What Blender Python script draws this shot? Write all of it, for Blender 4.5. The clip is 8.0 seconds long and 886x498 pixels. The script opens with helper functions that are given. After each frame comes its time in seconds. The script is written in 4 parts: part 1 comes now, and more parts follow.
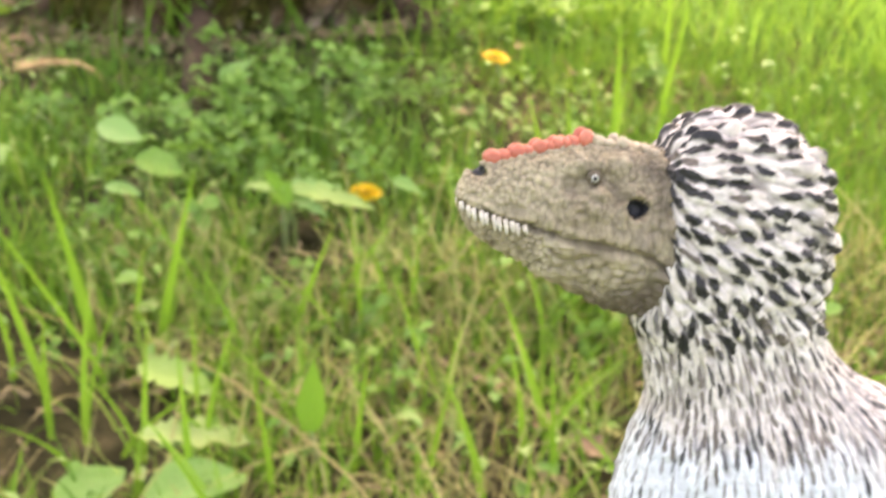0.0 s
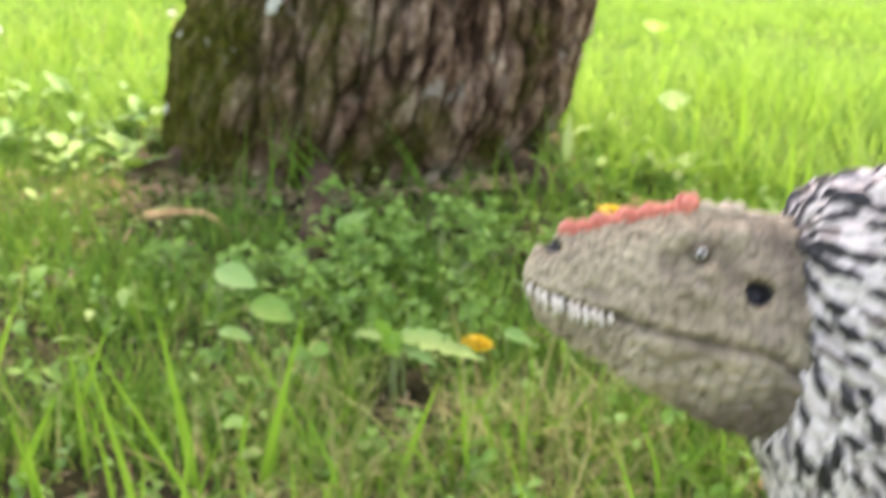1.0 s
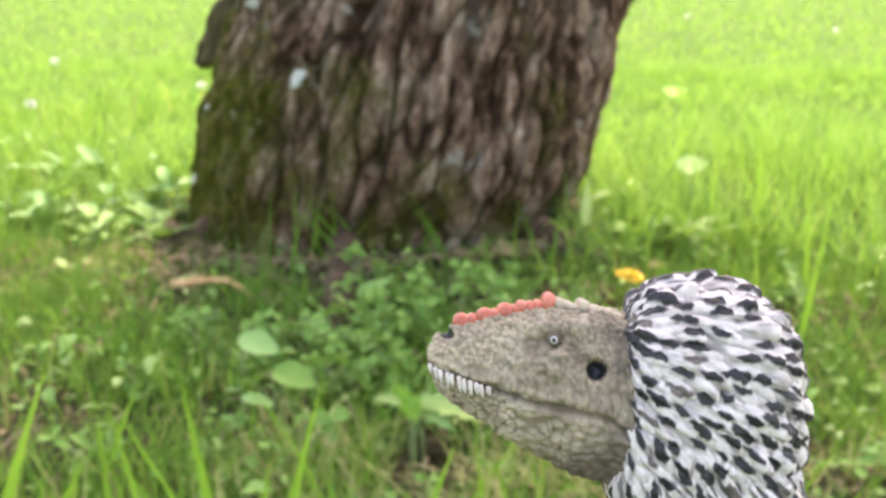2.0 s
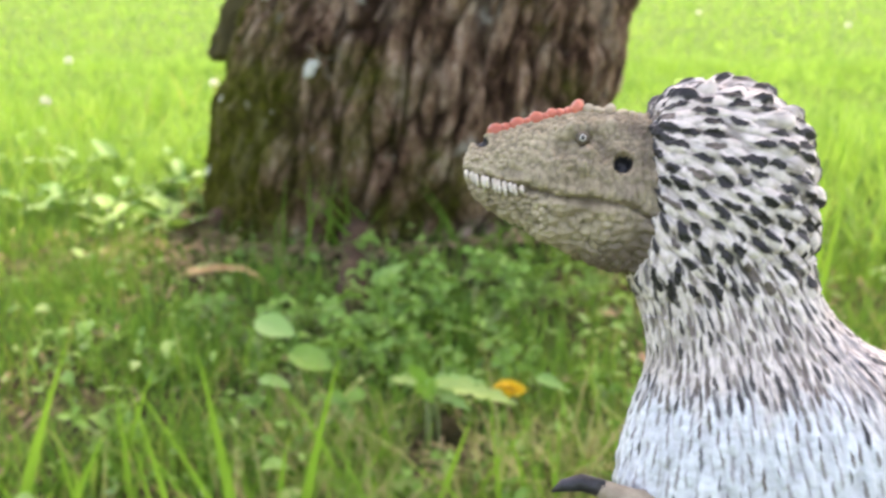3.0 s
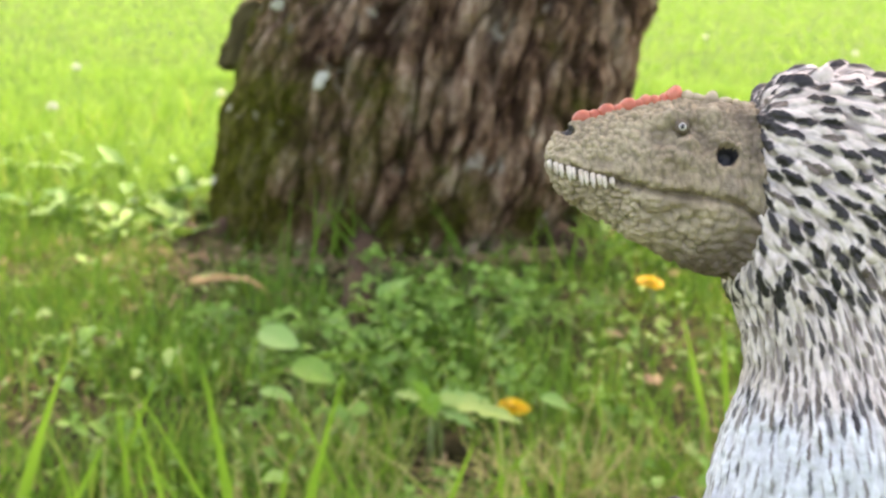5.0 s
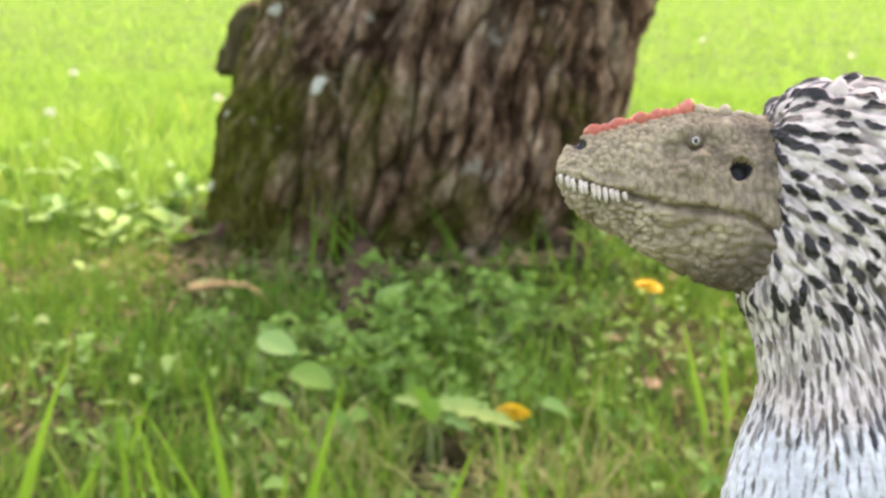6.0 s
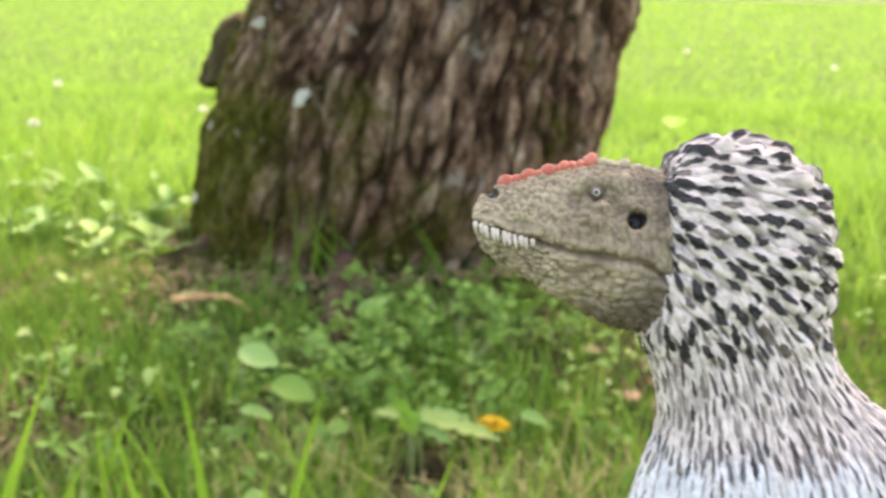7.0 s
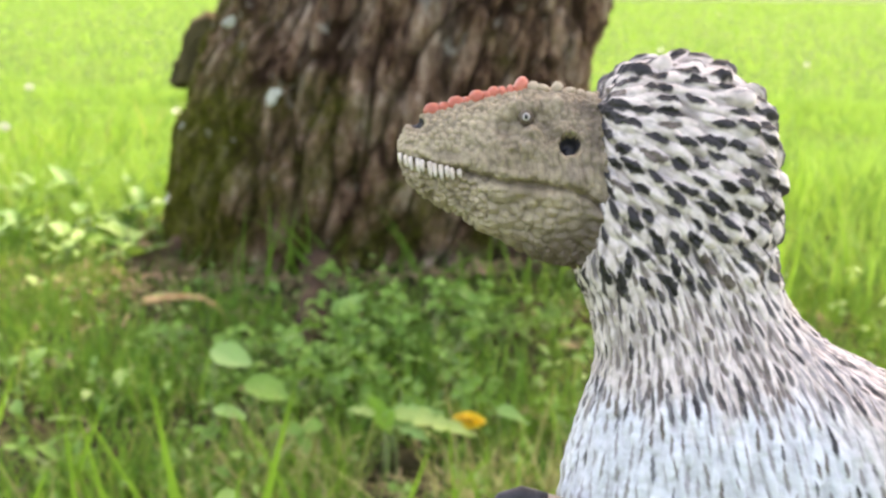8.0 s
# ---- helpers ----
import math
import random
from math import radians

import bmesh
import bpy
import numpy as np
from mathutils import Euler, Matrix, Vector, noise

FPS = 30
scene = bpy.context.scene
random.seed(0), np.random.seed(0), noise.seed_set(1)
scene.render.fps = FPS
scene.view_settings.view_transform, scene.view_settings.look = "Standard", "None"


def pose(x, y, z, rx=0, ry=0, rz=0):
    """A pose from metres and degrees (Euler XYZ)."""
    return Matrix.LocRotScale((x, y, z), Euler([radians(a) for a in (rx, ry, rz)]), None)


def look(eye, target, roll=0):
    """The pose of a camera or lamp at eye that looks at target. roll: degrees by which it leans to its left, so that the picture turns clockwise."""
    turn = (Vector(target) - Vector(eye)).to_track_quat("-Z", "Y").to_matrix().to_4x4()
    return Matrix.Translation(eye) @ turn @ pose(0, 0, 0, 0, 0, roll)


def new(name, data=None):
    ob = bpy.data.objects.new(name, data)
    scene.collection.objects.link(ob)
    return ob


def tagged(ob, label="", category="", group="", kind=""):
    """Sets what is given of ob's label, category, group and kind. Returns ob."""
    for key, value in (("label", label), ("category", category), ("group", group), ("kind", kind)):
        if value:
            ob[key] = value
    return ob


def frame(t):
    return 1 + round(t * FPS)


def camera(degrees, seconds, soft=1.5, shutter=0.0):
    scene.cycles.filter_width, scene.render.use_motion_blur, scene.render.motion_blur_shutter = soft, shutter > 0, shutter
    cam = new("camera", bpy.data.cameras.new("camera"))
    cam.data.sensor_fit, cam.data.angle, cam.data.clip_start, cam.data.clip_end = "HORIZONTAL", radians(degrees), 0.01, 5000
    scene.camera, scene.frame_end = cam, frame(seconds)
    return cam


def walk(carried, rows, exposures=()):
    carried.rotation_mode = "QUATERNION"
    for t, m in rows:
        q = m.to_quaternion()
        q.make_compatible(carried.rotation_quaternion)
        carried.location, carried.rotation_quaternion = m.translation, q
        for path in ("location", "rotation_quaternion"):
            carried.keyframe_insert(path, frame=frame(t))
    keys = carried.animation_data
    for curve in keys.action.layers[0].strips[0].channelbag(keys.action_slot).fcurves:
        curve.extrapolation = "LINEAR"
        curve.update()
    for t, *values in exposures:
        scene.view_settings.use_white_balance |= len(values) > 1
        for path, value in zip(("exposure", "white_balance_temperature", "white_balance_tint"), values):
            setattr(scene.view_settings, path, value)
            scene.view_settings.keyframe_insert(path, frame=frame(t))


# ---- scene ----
cam = camera(44.97, 8.0, 2.5, 0.3)
# close focus on the toy, small aperture
cam.data.dof.use_dof, cam.data.dof.focus_distance, cam.data.dof.aperture_fstop = True, 0.093, 72.0
PATH = [
    (0.0, -0.0523, 0.0040, 0.4388, -1.820, -27.150, -2.200),
    (0.5, -0.0503, 0.0150, 0.4223, 0.770, -23.300, 0.900),
    (0.8, -0.0511, 0.0197, 0.4200, 2.930, -20.410, 0.200),
    (1.0, -0.0476, 0.0196, 0.4261, 4.393, -18.906, -0.894),
    (1.5, -0.0383, 0.0061, 0.4387, 5.471, -16.068, -0.291),
    (2.8, -0.0361, -0.0063, 0.4228, 5.793, -15.321, 0.430),
    (3.0, -0.0378, -0.0114, 0.4201, 6.175, -15.455, 0.508),
    (3.5, -0.0432, -0.0074, 0.4188, 6.733, -15.734, 0.113),
    (4.0, -0.0430, -0.0061, 0.4169, 6.778, -15.055, -0.428),
    (5.5, -0.0465, -0.0036, 0.4159, 6.599, -14.473, -1.028),
    (6.0, -0.0467, -0.0035, 0.4167, 6.425, -14.334, -0.787),
    (6.5, -0.0476, -0.0013, 0.4164, 6.088, -14.285, -1.045),
    (7.0, -0.0402, -0.0090, 0.4214, 5.731, -13.789, -0.956),
    (7.5, -0.0362, -0.0114, 0.4188, 4.842, -13.628, -0.414),
    (8.0, -0.0358, -0.0035, 0.4141, 4.431, -13.660, -0.536),
]
EXPOSURE, TINT = 2.36, 24
walk(cam, [(t, pose(x, y, z, 90 + pitch, roll, yaw)) for t, x, y, z, yaw, pitch, roll in PATH],
     exposures=[(t, EXPOSURE + e, k, TINT) for t, e, k in ((0.0, 0.38, 9700), (0.5, 0.36, 9400), (1.0, 0.2, 8500), (1.5, 0.2, 8000), (3.0, 0.07, 8400), (4.0, 0.05, 8800), (5.5, 0.08, 9000), (8.0, 0.05, 8800))])

# ---- daylight: bright hazy sky, broad soft sun from beyond the tree, whose crown shades the foreground ----
SUN_EL, SUN_AZ = 58.0, 18.0
world = bpy.data.worlds.new("sky")
scene.world = world
world.use_nodes = True
wn, wl = world.node_tree.nodes, world.node_tree.links
sky = wn.new("ShaderNodeTexSky")
sky.sky_type, sky.sun_disc = "NISHITA", False
sky.sun_elevation, sky.sun_rotation = radians(SUN_EL), radians(SUN_AZ)
sky.air_density, sky.dust_density, sky.ozone_density = 1.0, 3.0, 1.0
wl.new(sky.outputs[0], wn["Background"].inputs[0])
wn["Background"].inputs[1].default_value = 0.15
sun_data = bpy.data.lights.new("sun", "SUN")
sun_data.energy, sun_data.angle, sun_data.color = 1.8, radians(10), (1.0, 0.95, 0.86)
sun = new("sun", sun_data)
az, el = radians(SUN_AZ), radians(SUN_EL)
sun_dir = Vector((math.sin(az) * math.cos(el), math.cos(az) * math.cos(el), math.sin(el)))
sun.matrix_world = look(sun_dir * 40, (0, 0, 0))


# ---- materials ----
def mat(name, rough=0.6, spec=0.4):
    m = bpy.data.materials.new(name)
    m.use_nodes = True
    n, l = m.node_tree.nodes, m.node_tree.links
    b = n["Principled BSDF"]
    b.inputs["Roughness"].default_value = rough
    b.inputs["Specular IOR Level"].default_value = spec
    return m, n, l, b


def ramp(n, l, src, stops):
    r = n.new("ShaderNodeValToRGB")
    e = r.color_ramp.elements
    while len(e) < len(stops):
        e.new(0.5)
    for el_, (p, c) in zip(e, stops):
        el_.position, el_.color = p, (*c, 1)
    l.new(src, r.inputs[0])
    return r.outputs[0]


def tex_noise(n, l, scale, detail=4, rough=0.6, stretch=None):
    t = n.new("ShaderNodeTexCoord")
    x = n.new("ShaderNodeTexNoise")
    x.inputs["Scale"].default_value, x.inputs["Detail"].default_value, x.inputs["Roughness"].default_value = scale, detail, rough
    if stretch:
        mp = n.new("ShaderNodeMapping")
        mp.inputs["Scale"].default_value = stretch
        l.new(t.outputs["Object"], mp.inputs[0])
        l.new(mp.outputs[0], x.inputs[0])
    else:
        l.new(t.outputs["Object"], x.inputs[0])
    return x.outputs["Fac"]


def mix(n, l, fac, a, b, kind="MIX"):
    x = n.new("ShaderNodeMix")
    x.data_type, x.blend_type = "RGBA", kind
    for sock, v in ((x.inputs[0], fac), (x.inputs[6], a), (x.inputs[7], b)):
        if isinstance(v, (int, float)):
            sock.default_value = v
        elif isinstance(v, tuple):
            sock.default_value = (*v, 1)
        else:
            l.new(v, sock)
    return x.outputs[2]


def bump(n, l, b, height, strength, dist):
    x = n.new("ShaderNodeBump")
    x.inputs["Strength"].default_value, x.inputs["Distance"].default_value = strength, dist
    l.new(height, x.inputs["Height"])
    l.new(x.outputs[0], b.inputs["Normal"])


def simple(name, stops, scale, rough=0.6, spec=0.4, bump_d=0.0, stretch=None):
    m, n, l, b = mat(name, rough, spec)
    f = tex_noise(n, l, scale, 5, 0.65, stretch)
    l.new(ramp(n, l, f, stops), b.inputs["Base Color"])
    if bump_d:
        bump(n, l, b, f, 0.8, bump_d)
    return m


def leafy(name, stops, thin=0.35, rough=0.55, vein=0.0, per_object=False):
    """A thin leaf: colour varies from blade to blade, part of the light passes through."""
    m, n, l, b = mat(name, rough, 0.26 if vein else 0.18)
    g = n.new("ShaderNodeObjectInfo" if per_object else "ShaderNodeNewGeometry")
    rnd = g.outputs["Random" if per_object else "Random Per Island"]
    col = ramp(n, l, rnd, stops)
    f = tex_noise(n, l, 6.0, 3)
    col = mix(n, l, ramp(n, l, f, [(0.35, (0.55, 0.55, 0.55)), (0.7, (0, 0, 0))]), col, mix(n, l, 0.6, col, (0.08, 0.20, 0.03)))
    if vein:
        fv = tex_noise(n, l, vein, 4)
        col = mix(n, l, ramp(n, l, fv, [(0.4, (0, 0, 0)), (0.7, (0.5, 0.5, 0.5))]), col, mix(n, l, 0.5, col, (0.4, 0.5, 0.2)))
        bump(n, l, b, fv, 0.5, 0.002)
    l.new(col, b.inputs["Base Color"])
    tr = n.new("ShaderNodeBsdfTranslucent")
    l.new(mix(n, l, 0.5, col, (0.26, 0.46, 0.06)), tr.inputs[0])
    ms = n.new("ShaderNodeMixShader")
    ms.inputs[0].default_value = thin
    l.new(b.outputs[0], ms.inputs[1])
    l.new(tr.outputs[0], ms.inputs[2])
    l.new(ms.outputs[0], n["Material Output"].inputs[0])
    return m


M_GRASS_NEAR = leafy("grass_near", [(0.0, (0.06, 0.17, 0.02)), (0.35, (0.15, 0.33, 0.03)), (0.86, (0.28, 0.52, 0.06)),
                                    (0.91, (0.54, 0.50, 0.18)), (1.0, (0.46, 0.34, 0.14))])
M_STRAW = leafy("dry_grass", [(0.0, (0.30, 0.20, 0.09)), (0.5, (0.52, 0.42, 0.19)), (1.0, (0.50, 0.50, 0.18))], 0.2)
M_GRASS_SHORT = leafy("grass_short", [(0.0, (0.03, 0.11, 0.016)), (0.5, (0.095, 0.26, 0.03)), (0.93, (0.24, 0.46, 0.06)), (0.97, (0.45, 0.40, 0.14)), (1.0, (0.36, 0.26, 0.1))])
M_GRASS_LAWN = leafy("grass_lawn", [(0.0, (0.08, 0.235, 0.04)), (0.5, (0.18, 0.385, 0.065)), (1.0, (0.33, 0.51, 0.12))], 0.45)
M_BLADE = leafy("tall_blade", [(0.0, (0.16, 0.38, 0.03)), (1.0, (0.28, 0.54, 0.05))], 0.4, per_object=True)
# darker copy of tall_blade, shade put into its colour, for the trunk's foot
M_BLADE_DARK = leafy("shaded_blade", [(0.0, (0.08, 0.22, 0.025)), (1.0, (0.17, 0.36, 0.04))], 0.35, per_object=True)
M_CLOVER = leafy("clover_leaf", [(0.0, (0.09, 0.24, 0.035)), (0.5, (0.18, 0.38, 0.06)), (1.0, (0.34, 0.54, 0.13))], 0.25, 0.38, vein=300)
M_SMALL = leafy("small_leaf", [(0.0, (0.08, 0.22, 0.04)), (0.5, (0.19, 0.40, 0.08)), (0.85, (0.30, 0.52, 0.12)), (1.0, (0.46, 0.60, 0.22))], 0.3, 0.42, vein=200)
M_WEED = leafy("weed_leaf", [(0.0, (0.20, 0.42, 0.10)), (1.0, (0.32, 0.56, 0.17))], 0.3, vein=200, per_object=True)
M_PALE = leafy("pale_leaf", [(0.0, (0.36, 0.53, 0.13)), (1.0, (0.52, 0.62, 0.22))], 0.2, vein=160, per_object=True)
M_MINT = leafy("smooth_leaf", [(0.0, (0.30, 0.54, 0.16)), (1.0, (0.36, 0.60, 0.20))], 0.25, 0.4, vein=90, per_object=True)
M_BRIGHT = leafy("bright_weed", [(0.0, (0.06, 0.20, 0.04)), (1.0, (0.13, 0.31, 0.08))], 0.15, vein=120)
M_CROWN = leafy("crown_leaf", [(0.0, (0.04, 0.10, 0.015)), (1.0, (0.09, 0.18, 0.03))], 0.25)
M_DEAD = simple("dead_leaf", [(0.3, (0.16, 0.09, 0.05)), (0.7, (0.42, 0.28, 0.17))], 60, 0.7, 0.3, 0.001)
M_PETAL = leafy("dandelion_petal", [(0.0, (0.86, 0.46, 0.015)), (1.0, (0.92, 0.62, 0.03))], 0.2)
M_STEM = simple("flower_stem", [(0.3, (0.16, 0.26, 0.08)), (0.7, (0.30, 0.34, 0.14))], 80)
M_WHITE_FLOWER = simple("white_petal", [(0.3, (0.7, 0.72, 0.62)), (0.7, (0.85, 0.85, 0.8))], 90)
M_STICK = simple("dry_bark_strip", [(0.3, (0.26, 0.15, 0.06)), (0.65, (0.60, 0.42, 0.20))], 50, 0.8, 0.2, 0.002)
M_ROOT = simple("dark_root", [(0.3, (0.045, 0.026, 0.016)), (0.7, (0.14, 0.09, 0.055))], 40, 0.9, 0.2, 0.003)
M_CHIP = simple("wood_chip", [(0.25, (0.10, 0.065, 0.03)), (0.7, (0.38, 0.29, 0.16))], 30, 0.85, 0.2)
M_STUMP = simple("weathered_wood", [(0.3, (0.03, 0.026, 0.012)), (0.7, (0.13, 0.11, 0.05))], 45, 0.9, 0.2, 0.005, (1, 1, 0.2))
M_LICHEN = simple("pale_lichen", [(0.3, (0.34, 0.36, 0.29)), (0.7, (0.60, 0.62, 0.53))], 120, 0.9, 0.2, 0.001)

# soil and thatch below the blades
M_GROUND, n, l, b = mat("soil_and_thatch", 0.95, 0.1)
fa = tex_noise(n, l, 22, 8, 0.7)
fb = tex_noise(n, l, 1.3, 4, 0.6)
soil = ramp(n, l, fa, [(0.3, (0.015, 0.013, 0.008)), (0.5, (0.05, 0.045, 0.02)), (0.68, (0.15, 0.12, 0.06))])
turf = ramp(n, l, fa, [(0.3, (0.022, 0.06, 0.01)), (0.5, (0.045, 0.10, 0.016)), (0.7, (0.09, 0.15, 0.03))])
tc = n.new("ShaderNodeTexCoord")
ln = n.new("ShaderNodeVectorMath")
ln.operation = "LENGTH"
off = n.new("ShaderNodeVectorMath")
off.inputs[1].default_value = (0.1, -0.75, 0)
l.new(tc.outputs["Object"], off.inputs[0])
l.new(off.outputs[0], ln.inputs[0])
md = n.new("ShaderNodeMapRange")
md.inputs[1].default_value, md.inputs[2].default_value = 0.9, 1.7
l.new(ln.outputs["Value"], md.inputs[0])
patch = mix(n, l, ramp(n, l, fb, [(0.45, (0, 0, 0)), (0.75, (0.7, 0.7, 0.7))]), turf, (0.085, 0.13, 0.03))
l.new(mix(n, l, md.outputs[0], soil, patch), b.inputs["Base Color"])
bump(n, l, b, fa, 0.8, 0.02)

# bark: ridged brown plates, furrows coloured darker, moss to the left and low down, grey flecks
M_BARK, n, l, b = mat("ridged_bark", 0.95, 0.04)
f1 = tex_noise(n, l, 23, 10, 0.74, (1, 1, 0.40))
f2 = tex_noise(n, l, 70, 5, 0.7)
f3 = tex_noise(n, l, 6.5, 6, 0.68)
f4 = tex_noise(n, l, 48, 6, 0.72, (1, 1, 0.5))
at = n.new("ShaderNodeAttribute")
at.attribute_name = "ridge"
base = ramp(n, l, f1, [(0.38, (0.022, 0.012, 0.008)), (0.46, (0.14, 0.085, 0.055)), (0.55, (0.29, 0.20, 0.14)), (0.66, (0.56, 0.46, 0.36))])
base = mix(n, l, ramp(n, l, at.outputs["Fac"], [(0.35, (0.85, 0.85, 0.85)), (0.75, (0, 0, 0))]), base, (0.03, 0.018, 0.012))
base = mix(n, l, 0.85, base, ramp(n, l, f4, [(0.36, (0.45, 0.42, 0.40)), (0.52, (1.1, 1.06, 1.04)), (0.68, (1.7, 1.64, 1.58))]), "MULTIPLY")
sx = n.new("ShaderNodeSeparateXYZ")
tc = n.new("ShaderNodeTexCoord")
l.new(tc.outputs["Object"], sx.inputs[0])
mm = n.new("ShaderNodeMapRange")
mm.inputs[1].default_value, mm.inputs[2].default_value, mm.inputs[3].default_value, mm.inputs[4].default_value = -0.34, 0.14, 0.24, -0.05
l.new(sx.outputs[0], mm.inputs[0])
mz = n.new("ShaderNodeMapRange")
mz.inputs[1].default_value, mz.inputs[2].default_value, mz.inputs[3].default_value, mz.inputs[4].default_value = 0.05, 0.36, 0.11, -0.02
l.new(sx.outputs[2], mz.inputs[0])
low = n.new("ShaderNodeMath")
l.new(mm.outputs[0], low.inputs[0])
l.new(mz.outputs[0], low.inputs[1])
ad = n.new("ShaderNodeMath")
l.new(low.outputs[0], ad.inputs[0])
l.new(f3, ad.inputs[1])
moss = ramp(n, l, ad.outputs[0], [(0.53, (0, 0, 0)), (0.76, (0.85, 0.85, 0.85))])
base = mix(n, l, moss, base, ramp(n, l, f2, [(0.35, (0.03, 0.037, 0.004)), (0.7, (0.13, 0.15, 0.016))]))
fleck = ramp(n, l, tex_noise(n, l, 22, 4, 0.6), [(0.62, (0, 0, 0)), (0.72, (0.75, 0.75, 0.75))])
base = mix(n, l, fleck, base, (0.36, 0.34, 0.28))
l.new(base, b.inputs["Base Color"])
bump(n, l, b, mix(n, l, 0.5, f1, f2), 1.0, 0.018)


# painted vinyl of the toy
def vinyl(name, stops, scale, rough=0.42, bump_d=0.0003):
    return simple(name, stops, scale, rough, 0.4, bump_d)


M_PLUME, n, l, b = mat("painted_plumage", 0.46, 0.4)
at = n.new("ShaderNodeAttribute")
at.attribute_name = "tint"
pt = n.new("ShaderNodeAttribute")
pt.attribute_name = "paint"
fp = tex_noise(n, l, 500, 5, 0.65)
fw = tex_noise(n, l, 2600, 4, 0.7)
hood = ramp(n, l, fp, [(0.25, (0.46, 0.395, 0.345)), (0.6, (0.72, 0.655, 0.60))])
chest = ramp(n, l, fp, [(0.25, (0.51, 0.55, 0.58)), (0.6, (0.71, 0.75, 0.78))])
back = ramp(n, l, fp, [(0.25, (0.47, 0.395, 0.345)), (0.6, (0.70, 0.63, 0.575))])
sp = n.new("ShaderNodeSeparateXYZ")
l.new(at.outputs["Vector"], sp.inputs[0])
sq = n.new("ShaderNodeSeparateXYZ")
l.new(pt.outputs["Vector"], sq.inputs[0])
col = mix(n, l, sp.outputs[0], hood, chest)
col = mix(n, l, sp.outputs[1], col, back)
# umber in the grooves: wash with shade painted in
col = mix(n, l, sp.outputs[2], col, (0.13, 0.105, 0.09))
col = mix(n, l, sq.outputs[2], col, ramp(n, l, fw, [(0.3, (0.20, 0.19, 0.19)), (0.7, (0.34, 0.32, 0.32))]))
col = mix(n, l, sq.outputs[1], col, ramp(n, l, fw, [(0.3, (0.07, 0.055, 0.045)), (0.7, (0.18, 0.145, 0.12))]))
l.new(mix(n, l, sq.outputs[0], col, ramp(n, l, fw, [(0.3, (0.008, 0.008, 0.009)), (0.75, (0.032, 0.03, 0.03))])), b.inputs["Base Color"])
bump(n, l, b, fp, 0.4, 0.0003)
M_MARK_BLACK = vinyl("black_paint", [(0.3, (0.012, 0.012, 0.014)), (0.7, (0.04, 0.04, 0.045))], 700)
M_CREST = vinyl("coral_red_paint", [(0.3, (0.42, 0.10, 0.06)), (0.7, (0.66, 0.20, 0.13))], 500, 0.4)
M_TOOTH = vinyl("ivory_paint", [(0.3, (0.50, 0.44, 0.34)), (0.7, (0.72, 0.66, 0.56))], 600, 0.35)
M_EYE = vinyl("eye_paint", [(0.3, (0.34, 0.34, 0.31)), (0.7, (0.5, 0.5, 0.46))], 600, 0.25)
M_CLAW_ARM = vinyl("tan_paint", [(0.3, (0.24, 0.19, 0.13)), (0.7, (0.42, 0.35, 0.26))], 500)
M_SKIN, n, l, b = mat("painted_scales", 0.5, 0.4)
at = n.new("ShaderNodeAttribute")
at.attribute_name = "tint"
sp = n.new("ShaderNodeSeparateXYZ")
l.new(at.outputs["Vector"], sp.inputs[0])
fs = tex_noise(n, l, 260, 5, 0.6)
skin = ramp(n, l, fs, [(0.3, (0.33, 0.26, 0.16)), (0.7, (0.56, 0.47, 0.315))])
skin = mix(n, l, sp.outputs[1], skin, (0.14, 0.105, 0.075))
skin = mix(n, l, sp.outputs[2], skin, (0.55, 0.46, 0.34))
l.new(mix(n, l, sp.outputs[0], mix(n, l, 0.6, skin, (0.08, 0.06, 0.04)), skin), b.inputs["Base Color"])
# fine pebbled scales
vo = n.new("ShaderNodeTexVoronoi")
vo.feature = "DISTANCE_TO_EDGE"
vo.inputs["Scale"].default_value = 3400
tc = n.new("ShaderNodeTexCoord")
l.new(tc.outputs["Object"], vo.inputs["Vector"])
rim = ramp(n, l, vo.outputs["Distance"], [(0.0, (0, 0, 0)), (0.22, (1, 1, 1))])
bump(n, l, b, rim, 0.45, 0.00008)
old = b.inputs["Base Color"].links[0].from_socket
l.new(mix(n, l, rim, mix(n, l, 0.15, old, (0.11, 0.085, 0.06)), old), b.inputs["Base Color"])


# ---- building helpers ----
def mesh_from(name, verts, faces, mats, face_mat=None, smooth=True):
    me = bpy.data.meshes.new(name)
    me.from_pydata([tuple(v) for v in verts], [], faces)
    for m in mats:
        me.materials.append(m)
    if face_mat is not None:
        me.polygons.foreach_set("material_index", np.asarray(face_mat, dtype=np.int32))
    if smooth:
        me.polygons.foreach_set("use_smooth", np.ones(len(me.polygons), dtype=bool))
    me.update()
    return me


def thing(name, label, category, group="", kind="", at=(0, 0, 0)):
    ob = new(name)
    ob.location = at
    return tagged(ob, label, category, group, kind)


def part(name, me, parent, label=""):
    ob = new(name, me)
    ob.parent = parent
    return tagged(ob, label) if label else ob


def piece(name, me, label, category, group="", kind="", at=None):
    ob = new(name, me)
    if at is not None:
        ob.matrix_basis = at
    return tagged(ob, label, category, group, kind)


